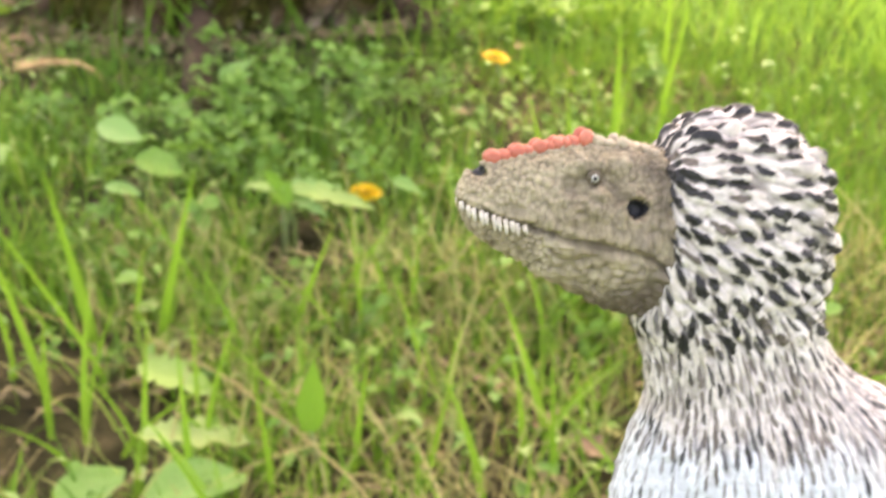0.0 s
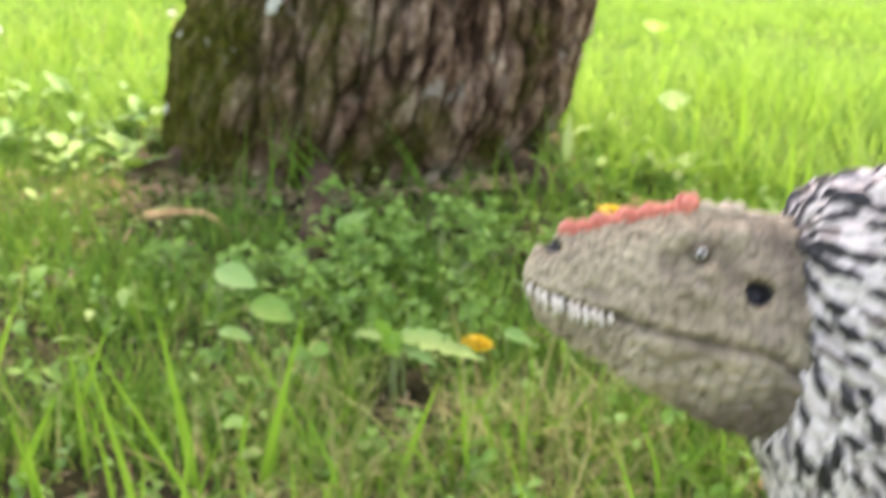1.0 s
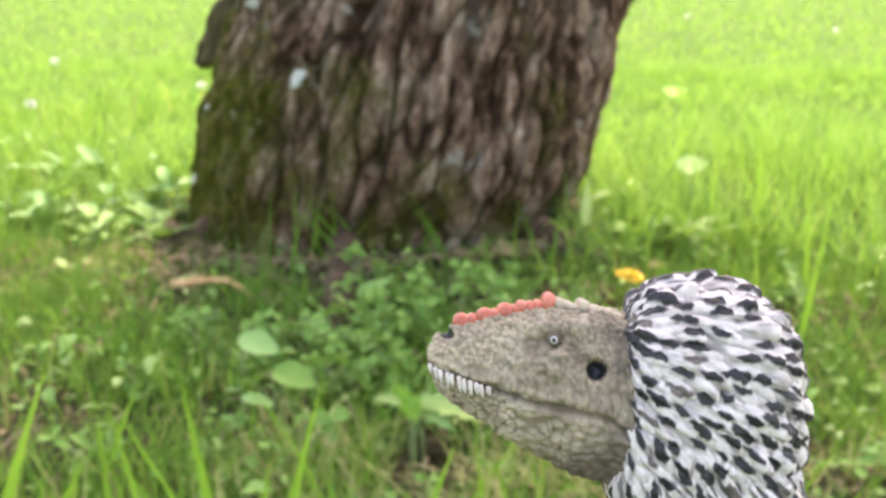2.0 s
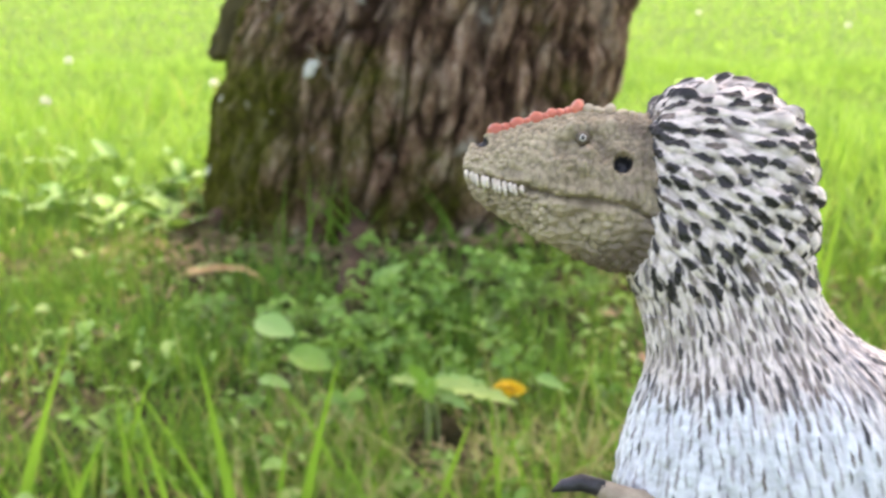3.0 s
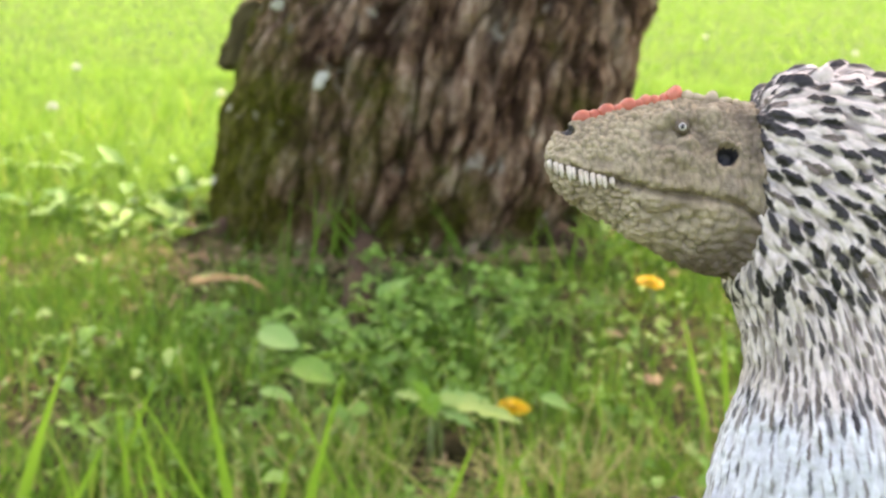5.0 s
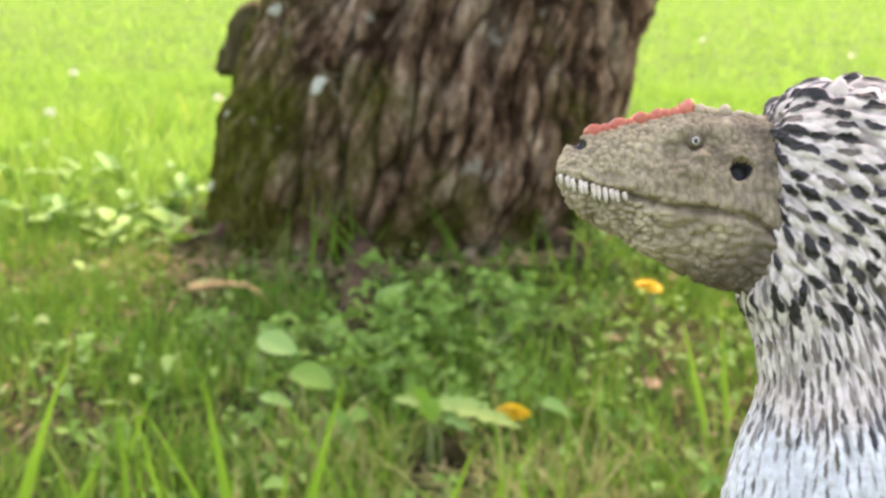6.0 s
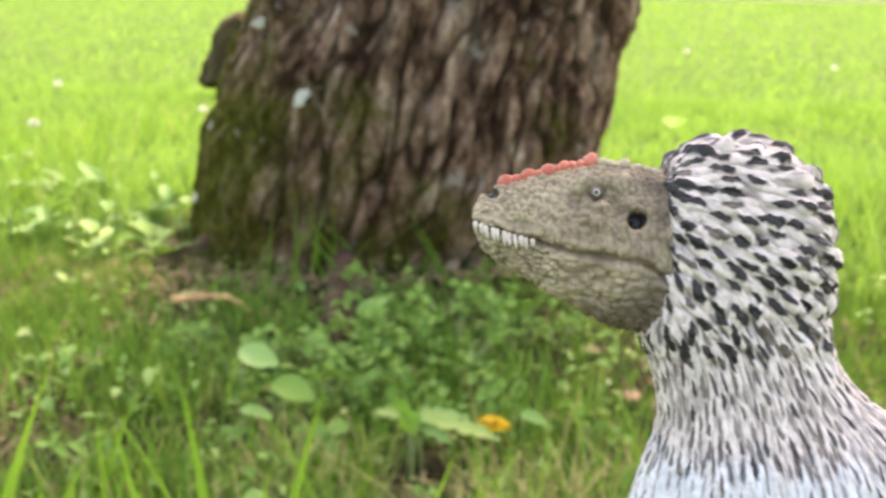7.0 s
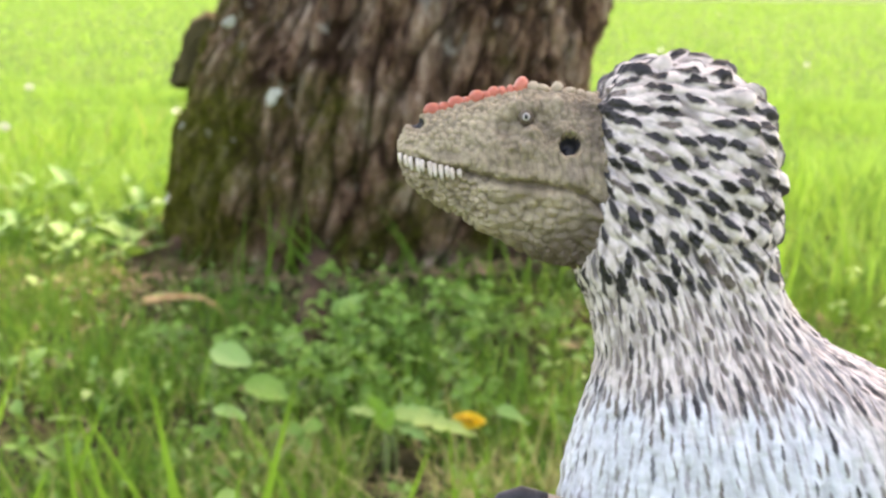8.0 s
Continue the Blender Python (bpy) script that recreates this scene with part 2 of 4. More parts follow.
def tube(path, radii, sides=8, cap=True):
    """Verts and faces of a tapered tube along a path."""
    path = [Vector(p) for p in path]
    vs, fs = [], []
    for i, p in enumerate(path):
        d = (path[min(i + 1, len(path) - 1)] - path[max(i - 1, 0)]).normalized()
        a = d.orthogonal().normalized() if i == 0 else (a - d * a.dot(d)).normalized()
        c = d.cross(a)
        for k in range(sides):
            g = 2 * math.pi * k / sides
            vs.append(p + (a * math.cos(g) + c * math.sin(g)) * radii[i])
    for i in range(len(path) - 1):
        for k in range(sides):
            k2 = (k + 1) % sides
            fs.append((i * sides + k, i * sides + k2, (i + 1) * sides + k2, (i + 1) * sides + k))
    if cap:
        fs.append(tuple(range(sides))[::-1])
        fs.append(tuple((len(path) - 1) * sides + k for k in range(sides)))
    return vs, fs


def join(chunks):
    """Chunks of (verts, faces, material index) as one."""
    vs, fs, ms = [], [], []
    for v, f, m in chunks:
        o = len(vs)
        vs.extend(v)
        fs.extend(tuple(i + o for i in q) for q in f)
        ms.extend([m] * len(f))
    return vs, fs, ms


def ground_z(x, y):
    """Gentle unevenness and the rise round the tree's foot."""
    d2 = (x + 0.28) ** 2 + (y - 1.76) ** 2
    hollow = ((x + 0.137) / 0.030) ** 2 + ((y - 0.895) / 0.022) ** 2
    return 0.035 * np.exp(-d2 / 0.22) - 0.065 * np.exp(-hollow ** 2) + 0.006 * np.sin(5.1 * x + 1.3) * np.cos(4.3 * y) + 0.004 * np.sin(11 * x + 7 * y) - 0.008


# ---- ground ----
def build_ground():
    ax = np.concatenate([-np.geomspace(3000, 3.2, 26), np.linspace(-3, -0.7, 46), np.linspace(-0.68, 0.38, 107), np.linspace(0.4, 3, 52), np.geomspace(3.2, 3000, 26)])
    X, Y = np.meshgrid(ax, ax + 1.2)
    Z = ground_z(X, Y)
    n = len(ax)
    vs = np.stack([X, Y, Z], -1).reshape(-1, 3)
    fs = [(j * n + i, j * n + i + 1, (j + 1) * n + i + 1, (j + 1) * n + i) for j in range(n - 1) for i in range(n - 1)]
    piece("ground", mesh_from("ground", vs.tolist(), fs, [M_GROUND]), "uneven lawn soil with thatch under the grass", "ground", kind="structure")


build_ground()


# ---- grass ----
def blades(name, rng, x, y, height, width, material, label, curl=0.5, seg=3):
    """One mesh of many bent, tapering blades of grass."""
    n = len(x)
    az = rng.uniform(0, 2 * math.pi, n)
    lean = rng.uniform(0.05, 0.5, n)
    bend = rng.uniform(0.1, 1.0, n) * curl
    face = az + math.pi / 2 + rng.normal(0, 0.5, n)
    dx, dy = np.cos(az), np.sin(az)
    wx, wy = np.cos(face), np.sin(face)
    z0 = ground_z(x, y) - 0.004
    cols = []
    for k in range(seg + 1):
        s = k / seg
        off = height * (lean * s + bend * s * s) * 0.8
        up = height * s * (1 - 0.28 * bend * s)
        cx, cy, cz = x + dx * off, y + dy * off, z0 + up
        w = width * (1 - s ** 2.2) * 0.5 if k < seg else None
        if w is None:
            cols.append(np.stack([cx, cy, cz], -1)[:, None])
        else:
            cols.append(np.stack([np.stack([cx - wx * w, cy - wy * w, cz], -1), np.stack([cx + wx * w, cy + wy * w, cz], -1)], 1))
    V = np.concatenate(cols, 1)
    m = V.shape[1]
    base = (np.arange(n) * m)[:, None]
    loops, starts = [], []
    quads = np.concatenate([base + np.array([2 * k, 2 * k + 1, 2 * k + 3, 2 * k + 2]) for k in range(seg - 1)], 1)
    tri = base + np.array([2 * seg - 2, 2 * seg - 1, 2 * seg])
    L = np.concatenate([quads, tri], 1)
    per = L.shape[1]
    st = np.concatenate([np.arange(seg - 1) * 4, [4 * (seg - 1)]])
    starts = ((np.arange(n) * per)[:, None] + st).ravel()
    me = bpy.data.meshes.new(name)
    me.vertices.add(n * m)
    me.vertices.foreach_set("co", V.astype(np.float32).ravel())
    me.loops.add(n * per)
    me.loops.foreach_set("vertex_index", L.astype(np.int32).ravel())
    me.polygons.add(n * seg)
    me.polygons.foreach_set("loop_start", starts.astype(np.int32))
    me.polygons.foreach_set("use_smooth", np.ones(n * seg, dtype=bool))
    me.materials.append(material)
    me.update(calc_edges=True)
    piece(name, me, label, "grass", kind="stuff")


TRUNK_Z = (-0.06, 0.0, 0.1, 0.2, 0.3, 0.38, 1.0, 2.0, 3.2)
TRUNK_X = (-0.335, -0.328, -0.290, -0.267, -0.245, -0.217, -0.08, 0.14, 0.34)
TRUNK_R = (0.330, 0.318, 0.338, 0.342, 0.332, 0.320, 0.285, 0.25, 0.20)
TRUNK_Y = 1.765


def off_trunk(x, y, r=0.315):
    return (x + 0.30) ** 2 + (y - TRUNK_Y) ** 2 > r * r


def clumpy(rng, x, y, scale, keep):
    """Thin out at random, in patches."""
    v = np.array([noise.noise((a * scale, b * scale, 3.7)) for a, b in zip(x, y)])
    return rng.random(len(x)) < np.clip(keep + v, 0.05, 1)


def hollow(x, y):
    """The bare hollow under the lobed leaves."""
    return ((x + 0.135) / 0.040) ** 2 + ((y - 0.850) / 0.075) ** 2 < 1


def bare(rng, x, y):
    """Places with little or no grass: the hollow and two patches of open soil."""
    edge = 0.25 * np.sin(60 * x + 35 * y) + 0.25 * np.sin(95 * y - 40 * x)
    left = ((x + 0.235) / 0.070) ** 2 + ((y - 0.575) / 0.060) ** 2 + edge < 1
    right = ((x - 0.065) / 0.085) ** 2 + ((y - 0.555) / 0.075) ** 2 + edge < 1
    return hollow(x, y) | (left & (rng.random(len(x)) < 0.88)) | (right & (rng.random(len(x)) < 0.6))


def build_grass():
    rng = np.random.default_rng(5)

    def field(n, x0, x1, y0, y1):
        return rng.uniform(x0, x1, n), rng.uniform(y0, y1, n)

    # long, partly dry blades in the foreground
    x, y = field(24000, -0.8, 0.7, 0.30, 1.0)
    k = clumpy(rng, x, y, 6, 0.30)
    x, y = x[k], y[k]
    k = ~bare(rng, x, y)
    x, y = x[k], y[k]
    blades("foreground_grass", rng, x, y, rng.gamma(4, 0.0085, len(x)) + 0.01, rng.uniform(0.0012, 0.0036, len(x)), M_GRASS_NEAR,
           "long green and straw-coloured grass blades in the foreground", 0.9, 4)
    # dry straw lying among it
    x, y = field(5600, -0.30, 0.40, 0.36, 0.88)
    k = clumpy(rng, x - 0.6, y, 5, 0.45) & ~bare(rng, x, y)
    x, y = x[k], y[k]
    blades("dry_grass", rng, x, y, rng.gamma(4, 0.010, len(x)) + 0.012, rng.uniform(0.001, 0.003, len(x)), M_STRAW,
           "dry straw-coloured grass among the green blades", 1.6, 4)
    # short turf before the tree
    x, y = field(72000, -1.2, 0.9, 0.7, 1.75)
    k = off_trunk(x, y) & clumpy(rng, x, y, 6, 0.45) & (off_trunk(x, y, 0.42) | (rng.random(len(x)) < 0.16))
    k &= (np.abs(x + 0.29 + 0.12 * (y - 1.25)) > 0.030) | (y < 1.08) | (rng.random(len(x)) < 0.15)
    x, y = x[k], y[k]
    k = ~hollow(x, y)
    x, y = x[k], y[k]
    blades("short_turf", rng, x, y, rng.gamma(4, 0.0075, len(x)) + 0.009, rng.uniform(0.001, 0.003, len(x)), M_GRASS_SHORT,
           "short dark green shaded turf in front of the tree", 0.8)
    # lush bright grass beside and behind the tree
    x, y = field(75000, -2.2, 2.2, 1.35, 4.2)
    edge = 1.42 + 0.10 * np.sin(7 * x) + np.where(x < 0, 0.18, 0)
    k = off_trunk(x, y, 0.34) & (y > edge) & clumpy(rng, x, y, 3, 0.75) & (rng.random(len(x)) < np.clip((2.3 - np.abs(x)) / 0.6, 0, 1))
    x, y = x[k], y[k]
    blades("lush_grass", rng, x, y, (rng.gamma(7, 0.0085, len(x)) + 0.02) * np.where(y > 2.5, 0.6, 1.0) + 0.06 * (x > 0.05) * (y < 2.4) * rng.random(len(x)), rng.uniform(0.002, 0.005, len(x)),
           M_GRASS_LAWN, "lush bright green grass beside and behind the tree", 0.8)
    # lawn further off
    y = 3.9 + 40 * rng.random(105000) ** 2.1
    x = rng.uniform(-1, 1, len(y)) * (1.4 + y * 0.55)
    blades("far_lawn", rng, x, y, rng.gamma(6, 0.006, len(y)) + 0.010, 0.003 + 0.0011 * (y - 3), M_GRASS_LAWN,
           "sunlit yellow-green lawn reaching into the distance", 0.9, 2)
    # behind and beside the viewer
    x, y = field(60000, -2.6, 2.6, -1.6, 3.0)
    k = (y < 0.3) | (np.abs(x) > 1.0)
    k &= off_trunk(x, y, 0.4) & (rng.random(len(x)) < np.clip((2.7 - np.hypot(x, y - 0.8)) / 0.9, 0, 1))
    x, y = x[k], y[k]
    blades("side_grass", rng, x, y, rng.gamma(6, 0.012, len(x)) + 0.02, rng.uniform(0.003, 0.006, len(x)), M_GRASS_NEAR,
           "mixed green grass around the clearing", 0.8, 2)

    # open lawn all round
    r, a = 1.9 + 6.0 * rng.random(52000) ** 1.3, rng.uniform(0, 2 * math.pi, 52000)
    x, y = r * np.cos(a), 0.9 + r * np.sin(a)
    k = ~((y > 1.3) & (np.abs(x) < 0.6 + 0.5 * y))
    x, y = x[k], y[k]
    blades("open_lawn", rng, x, y, rng.gamma(6, 0.010, len(x)) + 0.02, 0.004 + 0.0015 * np.hypot(x, y), M_GRASS_LAWN,
           "open green lawn surrounding the tree", 0.8, 2)


build_grass()


# ---- the tree ----
def trunk_at(z):
    return np.interp(z, TRUNK_Z, TRUNK_X), np.interp(z, TRUNK_Z, TRUNK_R)


def trunk_surface(a, z):
    """Radius and ridge height (0 to 1) of the bark at angle a, height z."""
    cx, r = trunk_at(z)
    warp = 0.18 * noise.noise((2.2 * math.cos(a), 2.2 * math.sin(a), z * 2.5 + 9))
    p = Vector((math.cos(a) * 5.0 + warp, math.sin(a) * 5.0 + warp, z * 4.4))
    f = noise.voronoi(p * 2.3 + Vector((0, 0, 1.4 * noise.noise(p * 0.6))), distance_metric="DISTANCE", exponent=2.5)[0]
    v = min(1.0, (f[1] - f[0]) * 2.6)
    w = min(1.0, abs(noise.noise(p * 2.1 + Vector((7, 3, 1)))) * 2.4)
    ridge = (0.7 * v + 0.3 * w) ** 0.6
    q = noise.fractal(Vector((math.cos(a) * 9, math.sin(a) * 9, z * 10)), 0.65, 2.2, 6)
    flare = 0.012 * math.exp(-z / 0.06) * (0.5 + noise.noise((math.cos(a) * 2.5, math.sin(a) * 2.5, 4)))
    return r - 0.028 + 0.019 * ridge + 0.013 * q + flare + 0.012 * noise.noise((math.cos(a) * 1.5, math.sin(a) * 1.5, z * 2)), ridge


def build_tree():
    tree = thing("tree", "broad old tree trunk with ridged mossy bark, rooted in the lawn", "tree", at=(-0.30, TRUNK_Y, 0))
    zs = np.concatenate([np.linspace(-0.06, 0.62, 230), np.linspace(0.64, 3.2, 90)])
    na = 560
    vs, att = [], []
    for z in zs:
        cx = trunk_at(z)[0]
        for k in range(na):
            a = 2 * math.pi * k / na
            r, h = trunk_surface(a, z)
            vs.append((cx + 0.30 + r * math.cos(a), r * math.sin(a), z))
            att.append(h)
    nz = len(zs)
    fs = [(j * na + k, j * na + (k + 1) % na, (j + 1) * na + (k + 1) % na, (j + 1) * na + k) for j in range(nz - 1) for k in range(na)]
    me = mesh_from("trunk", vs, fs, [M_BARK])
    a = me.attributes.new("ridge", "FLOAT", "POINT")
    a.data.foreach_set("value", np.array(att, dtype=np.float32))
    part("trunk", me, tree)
    # limbs
    rng = random.Random(3)
    tips = []
    for i in range(9):
        g = 2 * math.pi * i / 9 + rng.uniform(-0.3, 0.3)
        z0 = 2.5 + 0.08 * i
        cx = trunk_at(z0)[0] + 0.30
        p = Vector((cx, 0, z0))
        path, d = [p.copy()], Vector((math.cos(g), math.sin(g), 0.55))
        for s in range(5):
            d = (d + Vector((rng.uniform(-.25, .25), rng.uniform(-.25, .25), rng.uniform(-.1, .2)))).normalized()
            p = p + d * 0.48
            path.append(p.copy())
            tips.append(p.copy())
        v, f = tube(path, [0.09, 0.07, 0.055, 0.04, 0.028, 0.015], 8)
        part("limb", mesh_from("limb", v, f, [M_BARK]), tree)
    # unseen crown of many small leaves in uneven clumps, added to shade the foreground
    r2 = np.random.default_rng(8)
    P = []
    for t in tips:
        for c in range(5):
            o = r2.normal(0, 0.36, 3) + np.array([0, 0, 0.12])
            m = 18
            P.append(np.array(t) + o + r2.normal(0, 0.15, (m, 3)))
    P = np.concatenate(P)
    n = len(P)
    u = r2.normal(0, 1, (n, 3)); u /= np.linalg.norm(u, axis=1)[:, None]
    w = r2.normal(0, 1, (n, 3)); w -= u * (w * u).sum(1)[:, None]; w /= np.linalg.norm(w, axis=1)[:, None]
    s = r2.uniform(0.06, 0.10, (n, 1))
    V = np.stack([P - u * s, P + w * s * 0.5, P + u * s, P - w * s * 0.5], 1).reshape(-1, 3)
    F = [(4 * i, 4 * i + 1, 4 * i + 2, 4 * i + 3) for i in range(n)]
    part("crown", mesh_from("crown", V.tolist(), F, [M_CROWN], smooth=False), tree, "airy green leaf crown")
    # pale lichen patches on the bark
    for (a, z, w_, h_) in ((-1.985, 0.268, 0.010, 0.019), (-2.72, 0.085, 0.009, 0.014), (-2.50, 0.365, 0.013, 0.012), (-2.62, 0.205, 0.006, 0.009)):
        vs, fs = [], []
        for ring in range(4):
            for k in range(12):
                g = 2 * math.pi * k / 12
                q = ring / 3 * (0.85 + 0.55 * noise.noise((math.cos(g) * 1.5 + a * 9, math.sin(g) * 1.5, z * 30)))
                aa, zz = a + math.cos(g) * q * w_ / 0.32 + math.sin(g) * q * 0.02, z + math.sin(g) * q * h_
                r = trunk_surface(aa, zz)[0] + 0.0045 * (1 - (ring / 3) ** 3) - 0.001
                vs.append((trunk_at(zz)[0] + 0.30 + r * math.cos(aa), r * math.sin(aa), zz))
        for ring in range(3):
            for k in range(12):
                k2 = (k + 1) % 12
                fs.append((ring * 12 + k, ring * 12 + k2, ring * 12 + 12 + k2, ring * 12 + 12 + k))
        part("lichen", mesh_from("lichen", vs, fs, [M_LICHEN]), tree, "pale grey-green lichen patch")
    # loose slab of bark standing off the flank
    vs, fs, m, nz = [], [], 24, 26
    for j in range(nz + 1):
        t = j / nz
        cx, cz = -0.602 + 0.050 * t + 0.30, 0.252 + 0.122 * t
        for k in range(m):
            g = 2 * math.pi * k / m
            sq = 1 / max(abs(math.cos(g)), abs(math.sin(g))) ** 0.7
            r = sq * (1 + 0.22 * noise.noise((math.cos(g) * 2.5, math.sin(g) * 2.5, t * 7)) + 0.10 * noise.noise((g * 4, t * 16, 5)))
            r *= min(1, 0.35 + 7 * (1 - t)) * min(1, 0.5 + 6 * t)
            vs.append((cx + 0.021 * r * math.cos(g), -0.02 + 0.03 * r * math.sin(g), cz + 0.010 * noise.noise((math.cos(g) * 2, math.sin(g), 3))))
    fs = [(j * m + k, j * m + (k + 1) % m, (j + 1) * m + (k + 1) % m, (j + 1) * m + k) for j in range(nz) for k in range(m)]
    fs += [tuple(range(m))[::-1], tuple(nz * m + k for k in range(m))]
    part("bark_flap", mesh_from("bark_flap", vs, fs, [M_STUMP]), tree, "dark loose slab of bark standing off the trunk")
    return tree


build_tree()


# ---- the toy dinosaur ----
# Built in camera pixels of about 1/19 mm from its ear: x towards the tail, y up, z to the viewer's side.
# Outline and pose are set from the camera's pose to fit its view.
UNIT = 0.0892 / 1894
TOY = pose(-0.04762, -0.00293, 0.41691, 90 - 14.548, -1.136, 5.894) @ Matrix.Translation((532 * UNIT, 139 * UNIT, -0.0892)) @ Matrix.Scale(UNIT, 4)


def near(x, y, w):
    """A spot on the flank, w units out from the midline, drawn in to keep its place in the camera's view."""
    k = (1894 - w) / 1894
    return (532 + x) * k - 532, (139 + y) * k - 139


def grid_normals(P, wrap):
    du = np.gradient(P, axis=0)
    dv = (np.roll(P, -1, 1) - np.roll(P, 1, 1)) if wrap else np.gradient(P, axis=1)
    N = np.cross(du, dv)
    return N / (np.linalg.norm(N, axis=2)[..., None] + 1e-9)


def grid_faces(nu, nv):
    return [(i * nv + j, i * nv + (j + 1) % nv, (i + 1) * nv + (j + 1) % nv, (i + 1) * nv + j) for i in range(nu - 1) for j in range(nv)]


def smooth_interp(t, xs, ys):
    """Interpolation with rounded corners."""
    t = np.asarray(t, dtype=float)
    h = (xs[-1] - xs[0]) / len(xs) * 0.22
    return sum(np.interp(t + d * h, xs, ys) for d in (-1, -0.5, 0, 0.5, 1)) / 5


HX = (-331, -327, -318, -302, -283, -253, -208, -170, -124, -100, -60, -38, 22, 70, 130)
H_TOP = (6, 24, 38, 50, 60, 69, 83, 91, 97, 103, 102, 100, 94, 86, 60)
H_BOT = (-10, -32, -50, -70, -84, -102, -129, -151, -176, -189, -207, -214, -228, -236, -220)
H_W = (6, 20, 31, 40, 47, 53, 63, 72, 82, 88, 95, 97, 99, 98, 90)
MX = (-335, -325, -207, -150, -79, -9, 40)
MY = (-10, -16, -50, -68, -76, -92, -128)
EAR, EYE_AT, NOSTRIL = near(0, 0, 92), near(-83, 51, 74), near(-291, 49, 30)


def build_head(chunks, tints):
    nu, nv = 360, 300
    x = -331 + 461 * np.linspace(0, 1, nu) ** 1.25
    top, bot, wid = (smooth_interp(x, HX, c) for c in (H_TOP, H_BOT, H_W))
    top[0] = bot[0] = -2
    g = np.linspace(0, 2 * math.pi, nv, endpoint=False)
    cg, sg = np.cos(g), np.sin(g)
    e = 0.78
    cy = np.sign(cg) * np.abs(cg) ** e
    cz = np.sign(sg) * np.abs(sg) ** e
    mid, half = (top + bot) / 2, (top - bot) / 2
    Y = mid[:, None] + half[:, None] * cy
    # narrower towards the chin, fuller in the cheeks
    Z = wid[:, None] * cz * (1 - 0.16 * np.clip(-cy, 0, 1)[None, :] - 0.20 * np.clip(cy, 0, 1)[None, :])
    P = np.stack([np.broadcast_to(x[:, None], Y.shape), Y, Z], -1).copy()
    N = grid_normals(P, True)
    if N[nu // 2, nv // 4, 2] < 0:
        N = -N
    ym = smooth_interp(x, MX, MY)[:, None] + 0 * Y
    d = np.zeros_like(Y)
    tint = np.zeros((nu, nv, 3))
    for i in range(nu):
        for j in range(nv):
            px, py, pz = P[i, j]
            if pz < -25:
                tint[i, j, 0] = 0.8
                continue
            below = py < ym[i, j]
            big = noise.noise(Vector((px, py, pz)) / 55)
            cell = (20.0 if big > -0.1 else 13.0) if below and px > -170 else (14.0 if big > 0.10 else 9.0)
            q = Vector((px * (0.8 if below else 1), py, pz)) / cell
            f = noise.voronoi(q, distance_metric="DISTANCE", exponent=2.5)[0]
            edge = 1 - min(1.0, f[0] / 0.78) ** 2
            tint[i, j, 0] = min(1.0, max(0.0, 0.12 + 0.85 * edge + 0.35 * noise.noise(Vector((px, py * 1.3, pz)) / 24)))
            amp = 8.5 if below else 5.5
            v = amp * (edge - 0.6)
            v += 5.0 * noise.noise(Vector((px, py, pz)) / 26) + 3.0 * noise.noise(Vector((px * 0.4, py * 1.4, pz)) / 9)
            # mouth line
            m = math.exp(-((py - ym[i, j]) / 5.0) ** 2) * (1 if px > -215 else 0.5) * min(1, max(0, (45 - px) / 30))
            v -= 13 * m
            tint[i, j, 1] = 0.75 * m
            v += 4 * math.exp(-((py - ym[i, j] + 16) / 10) ** 2) * (px > -160)
            v += 4 * math.exp(-((py - ym[i, j] - 14) / 9) ** 2)
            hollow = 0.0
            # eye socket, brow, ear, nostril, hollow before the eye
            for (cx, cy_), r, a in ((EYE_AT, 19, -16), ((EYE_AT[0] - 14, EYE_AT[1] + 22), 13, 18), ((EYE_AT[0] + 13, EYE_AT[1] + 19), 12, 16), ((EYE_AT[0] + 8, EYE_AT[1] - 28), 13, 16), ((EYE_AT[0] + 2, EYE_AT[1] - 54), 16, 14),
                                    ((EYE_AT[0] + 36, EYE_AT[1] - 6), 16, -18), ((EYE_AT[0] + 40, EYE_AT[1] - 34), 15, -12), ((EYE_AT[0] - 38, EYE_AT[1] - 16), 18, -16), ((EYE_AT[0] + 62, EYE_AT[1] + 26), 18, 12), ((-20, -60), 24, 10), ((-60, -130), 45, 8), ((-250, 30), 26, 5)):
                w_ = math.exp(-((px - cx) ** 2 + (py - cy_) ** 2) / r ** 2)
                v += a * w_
                # dents darkened to bring out their form: brown paint with painted-in shade
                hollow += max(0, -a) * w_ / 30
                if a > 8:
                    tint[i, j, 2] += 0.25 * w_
            re = math.hypot(px - EAR[0], py - EAR[1])
            v -= 34 * max(0, 1 - (re / 20) ** 4) if re < 20 else 0
            v += 4 * math.exp(-((re - 25) / 6) ** 2)
            rn = math.hypot((px - NOSTRIL[0]) * 0.75 + (py - NOSTRIL[1]) * 0.5, (py - NOSTRIL[1]) * 0.9 - (px - NOSTRIL[0]) * 0.35)
            v -= 14 * max(0, 1 - (rn / 13) ** 2) if rn < 13 else 0
            d[i, j] = v
            # jaw underside: dark wash plus shade put into the colour; brown behind the eye
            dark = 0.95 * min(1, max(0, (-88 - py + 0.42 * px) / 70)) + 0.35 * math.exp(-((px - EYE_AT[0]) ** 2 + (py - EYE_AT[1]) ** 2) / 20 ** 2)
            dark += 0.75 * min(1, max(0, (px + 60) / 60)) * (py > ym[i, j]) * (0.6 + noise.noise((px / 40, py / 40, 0)))
